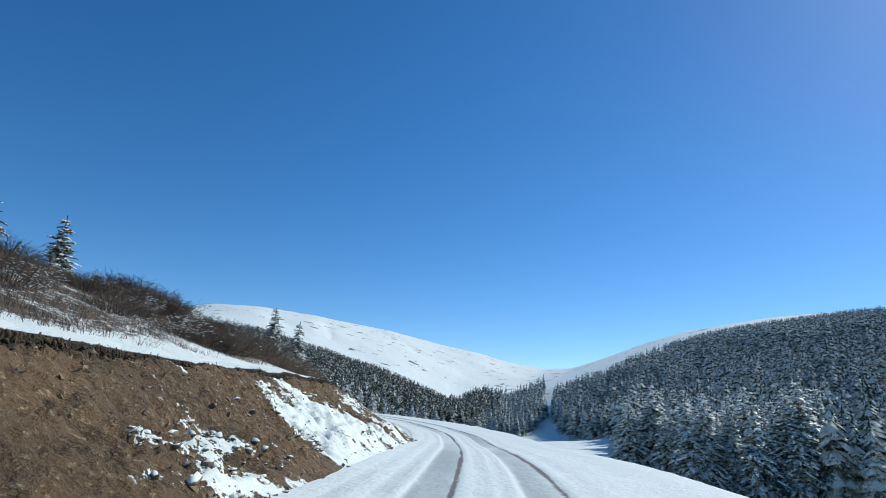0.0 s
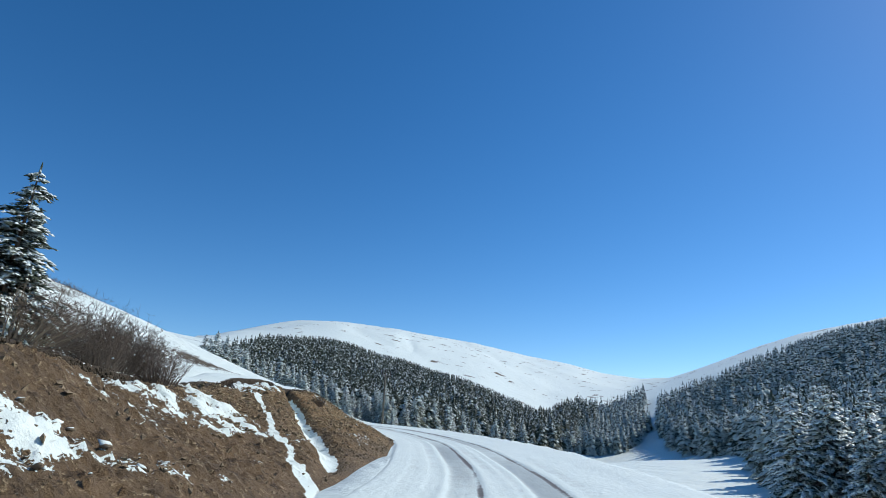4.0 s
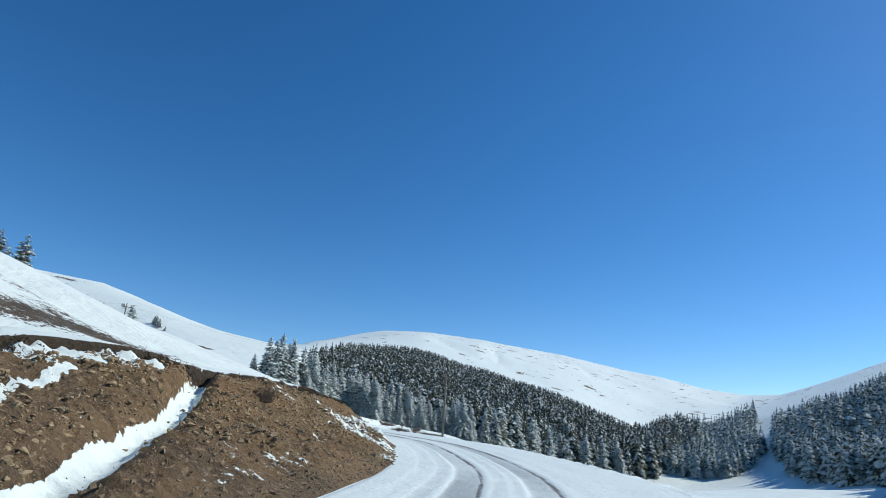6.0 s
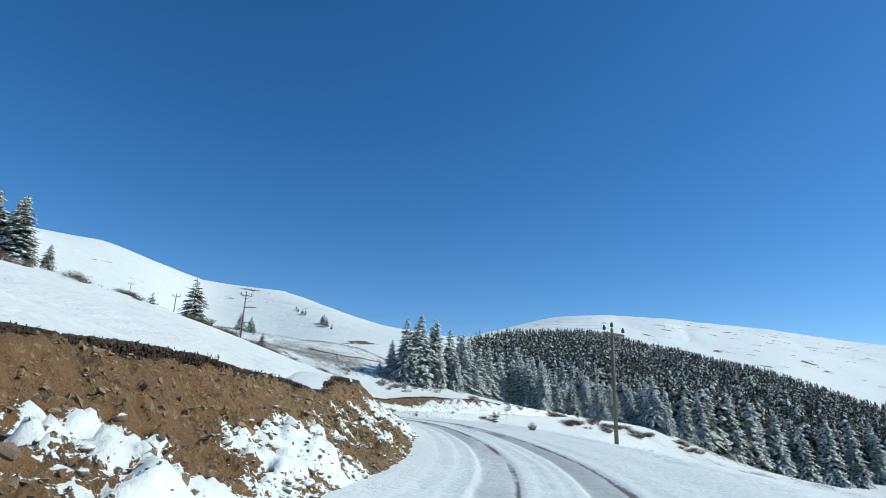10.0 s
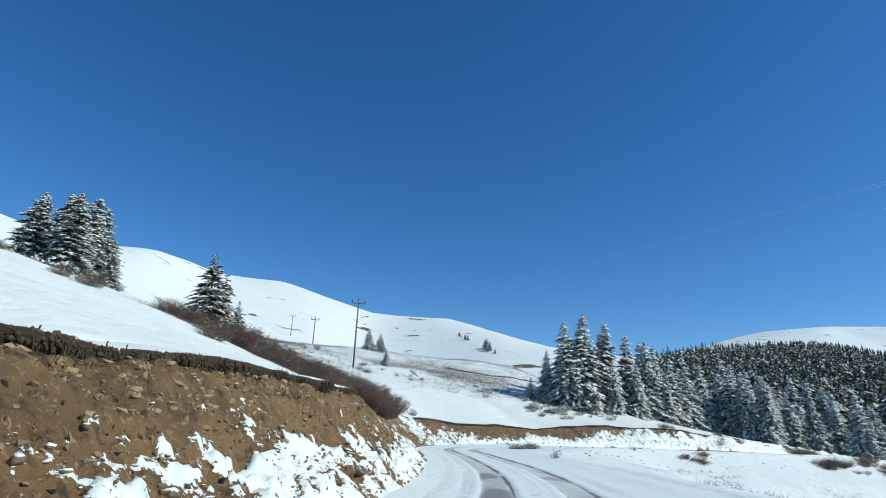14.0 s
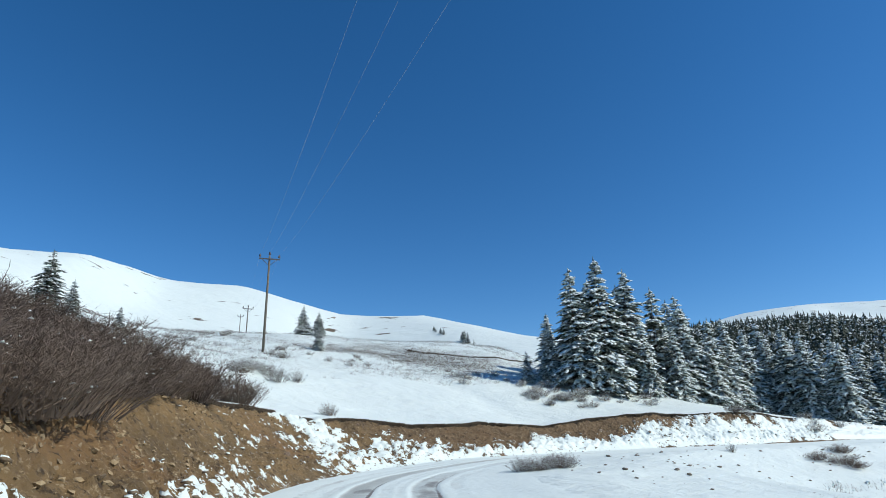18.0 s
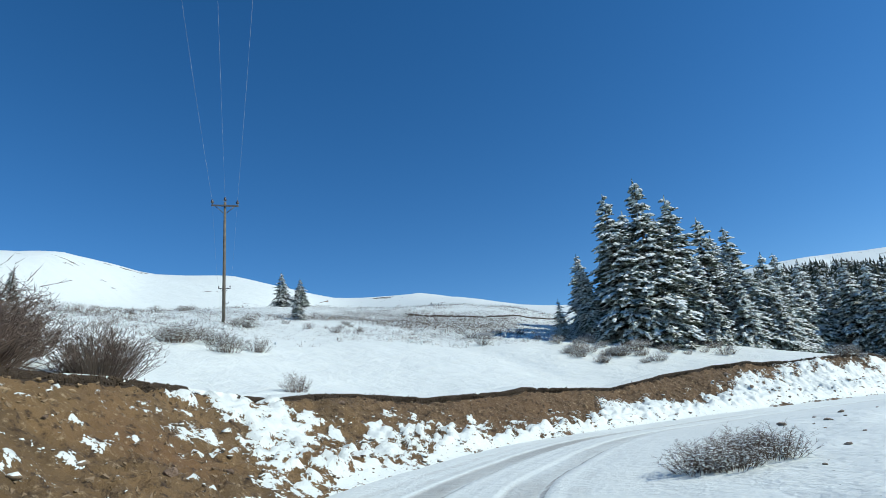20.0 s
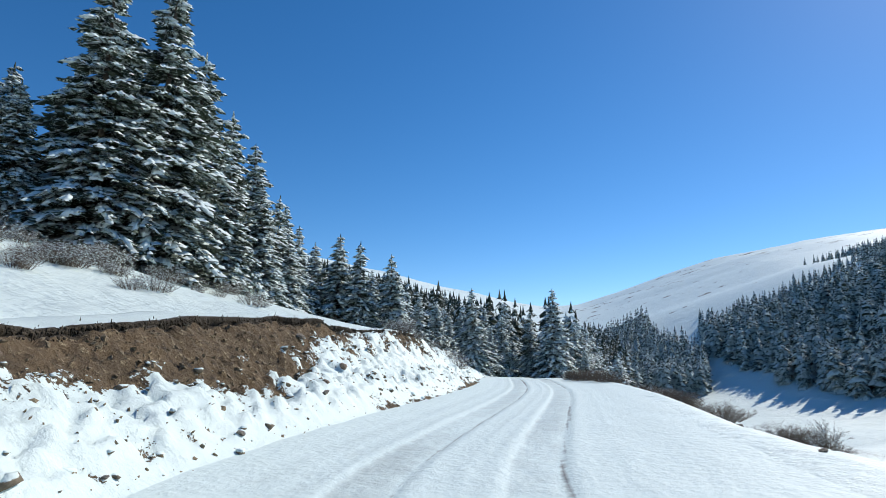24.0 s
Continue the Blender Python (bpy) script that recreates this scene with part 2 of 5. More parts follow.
def land_material(name, soil_a, soil_b, stone, fine, speckle, bank):
    """Snow over soil: the attribute bare says where it has melted, fine noise frays its edge."""
    s = Shader(name)
    p = s.place()
    snow = s.mix(s.noise(p, 0.5, 4), SNOW, SNOW_OLD)
    grain, big = s.noise(p, 9 * fine, 6, 0.7), s.noise(p, 0.8, 4)
    soil = s.mix(s.ramp(big, 0.35, 0.65), soil_a, soil_b)
    if bank:
        ochre = s.mix(s.ramp(big, 0.4, 0.6), (0.25, 0.163, 0.068), (0.155, 0.104, 0.045))
        ochre = s.mix(s.ramp(s.noise(p, 0.16, 3), 0.5, 0.62), ochre, (0.23, 0.135, 0.055))
        soil = s.mix(s.attr("ochre"), soil, ochre)
    soil = s.mix(s.ramp(grain, 0.56 if bank else 0.52, 0.68), soil, stone)
    soil = s.mix(s.ramp(s.noise(p, 4.3 * fine, 5, 0.65), 0.46, 0.33), soil, tuple(0.32 * c for c in soil_a))
    fray = s.math("ADD", s.math("MULTIPLY", s.math("SUBTRACT", s.noise(p, 5 * fine, 5, 0.6), 0.5), speckle), s.math("MULTIPLY", s.math("SUBTRACT", s.noise(p, 17 * fine, 3, 0.6), 0.5), 0.9 * speckle))
    bare = s.math("ADD", s.attr("bare"), fray)
    if bank:
        soil = s.mix(s.ramp(s.math("ADD", s.attr("turf"), s.math("MULTIPLY", s.math("SUBTRACT", s.noise(p, 7, 4), 0.5), 0.9)), 0.4, 0.6), soil, s.mix(s.noise(p, 11, 4), (0.03, 0.022, 0.013), (0.075, 0.053, 0.028)))
    else:
        high = s.attr("high")
        flat = s.node("Mapping")
        s.put(flat.inputs["Vector"], p)
        flat.inputs["Scale"].default_value = (1, 1, 4.0)
        spot = s.math("MULTIPLY", s.math("SUBTRACT", s.noise(flat.outputs[0], 0.034, 9, 0.66), 0.64), 6.0)
        far_off = s.math("MULTIPLY", s.math("MAXIMUM", s.math("SUBTRACT", high, 1.0), 0.0), 0.15)
        spot = s.math("ADD", spot, far_off)
        stipple = s.math("ADD", s.math("MULTIPLY", s.math("SUBTRACT", s.noise(flat.outputs[0], 0.045, 6, 0.6), 0.5), 3.2), s.math("MULTIPLY", s.math("SUBTRACT", s.noise(p, 1.1, 4, 0.7), 0.5), 3.0))
        bare = s.math("MAXIMUM", bare, s.math("ADD", stipple, s.math("SUBTRACT", s.math("MULTIPLY", s.attr("brushy"), 3.0), 3.25)))
        bare = s.math("MAXIMUM", bare, s.math("ADD", spot, s.math("MULTIPLY", s.math("SUBTRACT", s.math("MINIMUM", high, 1.0), 1.0), 4.0)))
    k = s.ramp(bare, -0.02, 0.03)
    high_low = s.math("ADD", s.math("MULTIPLY", k, -0.35), s.math("ADD", s.math("MULTIPLY", grain, s.math("ADD", s.math("MULTIPLY", k, 1.0), 0.22)), s.math("MULTIPLY", s.noise(p, 1.2, 3), 0.4)))
    waves = None if bank else s.bump(s.noise(p, 0.11, 7, 0.62), 0.7, 1.1)
    return s.done(s.mix(k, snow, soil), s.math("ADD", 0.55, s.math("MULTIPLY", k, 0.35)), s.bump(high_low, 0.9, 0.14, waves))


M_GROUND = land_material("snowy_ground", (0.12, 0.09, 0.055), (0.085, 0.066, 0.044), (0.2, 0.16, 0.105), 1.0, 1.9, False)
M_BANK = land_material("earth_with_snow", (0.19, 0.122, 0.06), (0.12, 0.08, 0.04), (0.44, 0.34, 0.195), 1.0, 0.95, True)


def road_material():
    s = Shader("packed_snow")
    p = s.place()
    wear = s.attr("wear")
    k = s.ramp(s.math("ADD", wear, s.math("MULTIPLY", s.math("SUBTRACT", s.noise(p, 2.2, 5, 0.6), 0.5), 0.7)), 0.25, 0.85)
    packed = s.mix(s.noise(p, 1.1, 5), (0.36, 0.385, 0.335), (0.52, 0.55, 0.49))
    color = s.mix(k, s.mix(s.noise(p, 0.7, 4), SNOW, SNOW_OLD), packed)
    # tints a thin, frayed dark line along one edge of each rut
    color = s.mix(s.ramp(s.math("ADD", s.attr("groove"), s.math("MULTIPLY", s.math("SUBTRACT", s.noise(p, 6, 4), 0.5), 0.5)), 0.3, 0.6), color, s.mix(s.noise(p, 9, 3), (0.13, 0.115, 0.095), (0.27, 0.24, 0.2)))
    slush = s.math("ADD", s.attr("mud"), s.math("MULTIPLY", s.math("SUBTRACT", s.noise(p, 4, 5, 0.6), 0.5), 0.8))
    color = s.mix(s.math("MULTIPLY", s.ramp(slush, 0.3, 0.75), 0.75), color, s.mix(s.noise(p, 5, 4), (0.10, 0.085, 0.062), (0.22, 0.2, 0.165)))
    high = s.math("ADD", s.noise(p, 7, 5, 0.6), s.math("MULTIPLY", s.noise(p, 1.6, 3), 0.6))
    return s.done(color, s.math("SUBTRACT", 0.6, s.math("MULTIPLY", k, 0.2)), s.bump(high, 0.6, 0.05))


M_ROAD = road_material()


def plain(name, a, b, scale=8.0, rough=0.8, relief=0.4, distance=0.02):
    s = Shader(name)
    p = s.own()
    n = s.noise(p, scale, 5, 0.6)
    return s.done(s.mix(s.ramp(n, 0.3, 0.7), a, b), rough, s.bump(s.noise(p, scale * 3, 4), relief, distance))


def lying_snow_material():
    s = Shader("lying_snow")
    p = s.place()
    return s.done(s.mix(s.noise(p, 3, 4), SNOW, (0.80, 0.87, 0.87)), 0.55, s.bump(s.noise(p, 14, 4), 0.5, 0.04))


def needle_material():
    s = Shader("spruce_needles")
    p = s.place()
    rnd = s.node("ObjectInfo").outputs["Random"]
    green = s.mix(s.noise(p, 6, 4), s.mix(rnd, (0.024, 0.042, 0.025), (0.04, 0.056, 0.027)), (0.052, 0.075, 0.042))
    dust = s.ramp(s.math("ADD", s.noise(p, 3.5, 5, 0.7), s.math("MULTIPLY", s.noise(p, 17, 3, 0.6), 0.5)), 0.79, 0.87)
    return s.done(s.mix(dust, green, SNOW), 0.75, s.bump(s.noise(p, 40, 3), 0.8, 0.05))


def frosted_material(name, share, cold):
    """Needles of far trees, with snow on what faces up."""
    s = Shader(name)
    p = s.place()
    g = s.node("NewGeometry")
    up = s.node("SeparateXYZ")
    s.t.links.new(g.outputs["Normal"], up.inputs[0])
    isl = g.outputs["Random Per Island"]
    k = s.math("ADD", s.math("MULTIPLY", up.outputs[2], 0.5), s.math("ADD", s.math("MULTIPLY", s.noise(p, 2.0, 6, 0.75), 1.5), s.math("MULTIPLY", isl, 0.45)))
    k = s.ramp(k, 1.62 - share, 1.78 - share)
    needles = s.mix(isl, (0.026, 0.041, 0.023), (0.046, 0.062, 0.034))
    return s.done(s.mix(k, needles, cold), 0.8, s.bump(s.noise(p, 5, 5, 0.7), 1.0, 0.25))


M_SNOW = lying_snow_material()
M_NEEDLE = needle_material()
M_WOOD_FAR = frosted_material("frosted_spruces", 0.29, (0.74, 0.82, 0.77))
M_WOOD_COLD = frosted_material("hoar_spruces", 0.5, (0.62, 0.71, 0.67))
M_BARK = plain("bark", (0.09, 0.065, 0.045), (0.16, 0.12, 0.085), 12)
M_TWIG = plain("twigs", (0.105, 0.078, 0.058), (0.18, 0.136, 0.102), 5)
M_POLE = plain("weathered_wood", (0.10, 0.088, 0.066), (0.18, 0.16, 0.12), 6)
M_STEEL = plain("painted_steel", (0.05, 0.05, 0.052), (0.1, 0.1, 0.1), 20, 0.5, 0.1)
M_PORCELAIN = plain("porcelain", (0.05, 0.045, 0.045), (0.1, 0.09, 0.09), 20, 0.25, 0.0)
M_WIRE = plain("wire", (0.3, 0.36, 0.5), (0.42, 0.48, 0.6), 3, 0.4, 0.0)
M_STONE = plain("stone", (0.20, 0.145, 0.095), (0.36, 0.27, 0.19), 7, 0.9, 0.8, 0.03)
M_STONE_GREY = plain("grey_stone", (0.2, 0.17, 0.13), (0.36, 0.31, 0.25), 7, 0.9, 0.8, 0.03)


# ---- building helpers ----
def mesh_of(name, verts, faces, material, smooth_shade=True, attrs=None, slots=None):
    me = bpy.data.meshes.new(name)
    me.from_pydata([tuple(v) for v in verts] if not isinstance(verts, np.ndarray) else verts.tolist(), [], faces if not isinstance(faces, np.ndarray) else faces.tolist())
    for m in material if isinstance(material, (list, tuple)) else [material]:
        me.materials.append(m)
    if smooth_shade:
        me.polygons.foreach_set("use_smooth", [True] * len(me.polygons))
    for key, v in (attrs or {}).items():
        me.attributes.new(key, "FLOAT", "POINT").data.foreach_set("value", np.asarray(v, np.float32).ravel())
    me.update()
    return me


def part(name, me, parent, label=""):
    ob = new(name, me)
    ob.parent = parent
    return tagged(ob, label) if label else ob


def grid_mesh(name, X, Y, Z, material, attrs):
    ny, nx = X.shape
    idx = np.arange(nx * ny, dtype=np.int32).reshape(ny, nx)
    quads = np.stack([idx[:-1, :-1], idx[:-1, 1:], idx[1:, 1:], idx[1:, :-1]], -1).reshape(-1, 4)
    me = bpy.data.meshes.new(name)
    me.vertices.add(nx * ny)
    me.vertices.foreach_set("co", np.stack([X, Y, Z], -1).astype(np.float32).ravel())
    me.loops.add(quads.size)
    me.loops.foreach_set("vertex_index", quads.ravel())
    me.polygons.add(len(quads))
    me.polygons.foreach_set("loop_start", np.arange(0, quads.size, 4, dtype=np.int32))
    me.polygons.foreach_set("use_smooth", [True] * len(quads))
    me.update()
    me.validate()
    me.materials.append(material)
    for key, v in attrs.items():
        me.attributes.new(key, "FLOAT", "POINT").data.foreach_set("value", np.asarray(v, np.float32).ravel())
    return me


def tube(points, radii, sides=6):
    """Verts and faces of a round bar through the points."""
    pts = [Vector(p) for p in points]
    verts, faces = [], []
    for k, p in enumerate(pts):
        d = (pts[min(k + 1, len(pts) - 1)] - pts[max(k - 1, 0)]).normalized()
        a = d.orthogonal().normalized()
        b = d.cross(a)
        for j in range(sides):
            w = 2 * math.pi * j / sides
            verts.append(p + (a * math.cos(w) + b * math.sin(w)) * radii[k])
    for k in range(len(pts) - 1):
        for j in range(sides):
            a, b = k * sides + j, k * sides + (j + 1) % sides
            faces.append((a, b, b + sides, a + sides))
    faces.append(tuple(range(sides - 1, -1, -1)))
    faces.append(tuple(len(verts) - sides + j for j in range(sides)))
    return verts, faces


def add(store, verts, faces):
    n = len(store[0])
    store[0].extend(verts)
    store[1].extend(tuple(i + n for i in f) for f in faces)


OCTA = np.array([(1, 0, 0), (-1, 0, 0), (0, 1, 0), (0, -1, 0), (0, 0, 1), (0, 0, -1)], float)
OCTA_FACES = [(0, 2, 4), (2, 1, 4), (1, 3, 4), (3, 0, 4), (2, 0, 5), (1, 2, 5), (3, 1, 5), (0, 3, 5)]


def lumps(places, sizes, rng, shape=(1.25, 0.95, 0.6)):
    """Angular broken pieces, each turned at random."""
    n = len(places)
    q, _ = np.linalg.qr(rng.normal(size=(n, 3, 3)))
    v = (OCTA + rng.uniform(-0.35, 0.35, (n, 6, 3))) * np.array(shape)
    v = np.einsum("nij,njk->nik", v, q) * np.asarray(sizes)[:, None, None] + np.asarray(places)[:, None, :]
    faces = np.array(OCTA_FACES)[None] + 6 * np.arange(n)[:, None, None]
    return v.reshape(-1, 3), faces.reshape(-1, 3)


# ---- the ground ----
def spaced(lo, hi, step, far, grow=1.1):
    mid, a, b = list(np.arange(lo, hi, step)), [], []
    d, x = step, lo
    while x > -far:
        d = min(d * grow, 12 if abs(x) < 600 else 22 if abs(x) < 1500 else 60)
        x -= d
        a.append(x)
    d, x = step, mid[-1]
    while x < far:
        d = min(d * grow, 12 if abs(x) < 600 else 22 if abs(x) < 1500 else 60)
        x += d
        b.append(x)
    return np.array(a[::-1] + mid + b)


X, Y = np.meshgrid(spaced(-60, 12, 0.5, 2600), spaced(4, 170, 0.5, 2600))
Z, U, S, RY = terrain(X, Y)
_, TOE, TOP = bank_shape(RY, S)
on_line = smooth(-24, -18, Y) * (1 - smooth(180, 184, Y)) * (RY < 190)
Z = Z - (0.55 * smooth(TOE - 0.3, TOE + 0.6, U) * (1 - smooth(TOP - 0.1, TOP + 0.8, U)) + 0.12 * (np.abs(U) < 2.6)) * on_line
Z = Z + (0.05 * fbm(X * 0.9, Y * 0.9, 31, 4) + 0.10 * fbm(X * 0.25, Y * 0.25, 35, 3)) * smooth(4.2, 7, np.abs(U))
# how bare of snow: brush and dry grass show through on the slopes
slope_patch = fbm(X / 9, Y / 9, 41, 5) + 0.6 * fbm(X / 2.2, Y / 2.2, 45, 4)
bare = np.full(X.shape, -0.6)
upslope = smooth(TOP + 8, TOP + 17, U) * (1 - smooth(80, 120, U)) * smooth(98, 114, Y) * (1 - smooth(205, 225, Y))
bands = fbm((X + Y) / 26, (Y - X) / 6, 43, 4)
bare = np.maximum(bare, np.where(upslope > 0, slope_patch * 0.6 + bands * 0.6 - 0.13 - 0.6 * (1 - upslope), -0.6))
holes = fbm(X / 3.1, Y / 1.6, 47, 4) * smooth(TOP + 3, TOP + 5, U) * (U < 60) * (Y < 70)
bare = np.maximum(bare, np.where(holes > 0.02, holes * 3.0 - 0.5, -0.6))
early = smooth(46, 36, Y) * smooth(TOP + 1.5, TOP + 2.9, U) * (U < 70)
early = np.maximum(early, smooth(70, 61, Y) * smooth(TOP + 8, TOP + 13, U) * (U < 55))
bare = np.where(early > 0.05, np.maximum(bare, -0.6 + early * (np.interp(Y, [20, 28], [0.66, 0.95]) + slope_patch * 2.2)), bare)
melted = 0.8 - np.hypot((X + 7.6) / 2.0, (Y - 54.4) / 2.8) + 2.0 * fbm(X / 1.7, Y / 1.7, 49, 4)
bare = np.maximum(bare, np.where((melted > -0.3) & (U > TOP + 0.5), np.clip(melted * 1.2, -0.6, 0.35), -0.6))
low = smooth(-7, -13, U) * (U > -45) * smooth(70, 95, Y) * (Y < 210)
bare = np.maximum(bare, np.where(low > 0, slope_patch * 1.1 - 0.40 - 0.5 * (1 - low), -0.6))
thicket = smooth(100.5, 103.5, RY) * (1 - smooth(117.5, 119, RY)) * smooth(TOP - 0.2, TOP + 0.2, U) * (1 - smooth(TOP + 7, TOP + 10, U)) * (Y < 130)
bare = np.maximum(bare, np.where(thicket > 0.02, -0.6 + thicket * (0.95 + slope_patch), -0.6))
ring_q = np.hypot(X - RING_AT[0], Y - RING_AT[1])
ring_a = np.degrees(np.arctan2(X - RING_AT[0], Y - RING_AT[1]))
brushy = smooth(60, 95, ring_q) * (1 - smooth(170, 240, ring_q)) * smooth(-80, -66, ring_a) * (1 - smooth(-32, -26, ring_a)) * smooth(TOP + 14, TOP + 22, U)
high = smooth(130, 200, ring_q) + smooth(430, 600, ring_q)
ground = new("ground", grid_mesh("ground", X, Y, Z, M_GROUND, {"bare": bare, "high": high, "brushy": brushy}))
tagged(ground, "snow-covered mountain slopes and valley with dry brush showing through", "ground", kind="structure")


def along(s, u):
    """Place at the way s along the road and u to its left."""
    x, y = np.interp(s, LINE_S, LINE[:, 0]), np.interp(s, LINE_S, LINE[:, 1])
    tx, ty = np.interp(s, LINE_S, LINE_DIR[:, 0]), np.interp(s, LINE_S, LINE_DIR[:, 1])
    n = np.hypot(tx, ty)
    return x - ty / n * u, y + tx / n * u, y, np.interp(s, LINE_S, LINE[:, 2])


def s_at(y):
    return float(np.interp(y, LINE[:, 1], LINE_S))


# ---- the road ----
def build_road():
    s = np.concatenate([np.arange(s_at(-45), s_at(0), 1.2), np.arange(s_at(0), s_at(180), 0.3)])
    u = np.linspace(-3.7, 3.5, 111)
    SS, UU = np.meshgrid(s, u, indexing="ij")
    x, y, ry, rz = along(SS, UU)
    wear, z, groove = np.zeros_like(SS), np.zeros_like(SS), np.zeros_like(SS)
    lane = np.interp(ry, [55, 68, 108, 127, 139], [1.45, 1.08, 1.2, 1.3, 0.95])
    for mid, wide, deep in ((0.0, 0.34, 0.034), (-1.65, 0.34, 0.034), (0.62, 0.16, 0.010), (-0.75, 0.15, 0.008), (-1.1, 0.1, 0.006), (1.15, 0.14, 0.006), (-2.5, 0.2, 0.006)):
        drift = lane + 0.16 * fbm(SS * 0.1, SS * 0 + mid, 61, 3)
        d = np.abs(UU - mid - drift)
        inside = 1 - smooth(wide * 0.75, wide * 1.05, d)
        wear = np.maximum(wear, inside * (0.9 if deep > 0.03 else 0.4))
        z = z - deep * inside
        if deep > 0.03:
            # dark colour line along one rut edge, over a shallow dip
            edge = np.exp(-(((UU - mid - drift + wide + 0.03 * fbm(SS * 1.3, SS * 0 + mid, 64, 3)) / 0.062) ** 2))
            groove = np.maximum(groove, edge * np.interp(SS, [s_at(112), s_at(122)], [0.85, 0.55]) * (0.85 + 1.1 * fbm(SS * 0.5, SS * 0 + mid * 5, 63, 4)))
            z = z - 0.035 * edge
    z = z + 0.03 * fbm(x * 1.6, y * 1.6, 65, 4) + 0.025 * fbm(x * 0.5, y * 0.5, 67, 3)
    edge = np.maximum(smooth(2.7, 3.5, UU), smooth(2.9, 3.7, -UU))
    z = z + 0.03 * smooth(2.0, 3.0, np.abs(UU)) - 0.07 * smooth(0.8, 1.0, edge)
    wear = wear * (1 - edge) * np.clip(0.8 + 1.3 * fbm(SS * 0.12, UU * 0.7, 69, 4), 0.25, 1.1)
    wear = wear * np.interp(SS, [s_at(124), s_at(131)], [1.0, 0.6])
    mud = smooth(s_at(84), s_at(90), SS) * (1 - smooth(s_at(117), s_at(123), SS)) * np.clip(1.1 * wear, 0, 1) * smooth(-0.02, 0.16, fbm(SS * 0.35, UU * 1.6, 72, 4))
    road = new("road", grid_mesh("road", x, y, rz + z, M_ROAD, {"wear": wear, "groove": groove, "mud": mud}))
    tagged(road, "snow-packed mountain road with two worn wheel tracks", "road", kind="structure")


build_road()

# ---- the cut bank ----
# by y: how bare the bank is at its foot, half way up and below its edge
COVER = np.array([
    (-70, 0.5, 0.7, 0.9), (12, 0.65, 0.8, 0.8), (16.8, 0.65, 0.82, 0.85), (18.6, 0.16, 0.2, 0.78), (23.5, 0.18, 0.26, 0.82), (28, 0.3, 0.42, 0.85), (35, 0.48, 0.62, 0.85), (40, 0.9, 0.72, 0.66), (46, 0.88, 0.66, 0.66),
    (50, 0.97, 0.95, 0.6), (55, 0.95, 0.97, 0.5), (58, 0.93, 0.97, 0.9), (60, 0.7, 0.9, 0.95), (64, 0.74, 0.46, 0.97), (68, 0.64, 0.38, 0.95), (72, 0.5, 0.34, 0.9), (78, 0.46, 0.42, 0.94), (81, 0.56, 0.46, 0.95), (84, 0.44, 0.5, 0.97),
    (90, 0.34, 0.5, 1.05), (97, 0.26, 0.48, 1.0), (103, 0.25, 0.66, 0.97), (108, 0.36, 0.8, 0.97), (113, 0.46, 0.84, 0.92), (118, 0.48, 0.68, 0.9), (119.3, 0.4, 0.5, 0.5), (120.4, 0.3, 0.35, 0.35), (121.6, 0.32, 0.42, 0.5), (123, 0.22, 0.44, 0.97), (130, 0.16, 0.6, 1.0),
    (135, 0.1, 0.42, 0.98), (140, 0.1, 0.2, 0.75), (146, 0.1, 0.14, 0.55), (152, 0.12, 0.16, 0.55), (165, 0.1, 0.12, 0.35)])


def cells(x, y, seed):
    """Distance to the nearest scattered point, and that point's own number."""
    i, j = np.floor(x), np.floor(y)
    best, number = np.full(np.shape(x), 9.0), np.zeros(np.shape(x))
    for di in (-1, 0, 1):
        for dj in (-1, 0, 1):
            px, py = i + di + lattice(i + di, j + dj, seed), j + dj + lattice(i + di, j + dj, seed + 1)
            d = np.hypot(px - x, py - y)
            number = np.where(d < best, lattice(i + di, j + dj, seed + 2), number)
            best = np.minimum(best, d)
    return best, number


def bank_profile(k):
    """Height up the bank, 0 to 1: rubble fan, steeper earth, and the turf's upright edge."""
    fan = 0.42 * np.clip(k / 0.55, 0, 1)
    earth = 0.47 * smooth(0.45, 0.96, k)
    turf = 0.11 * smooth(0.955, 0.985, k)
    return fan + earth + turf


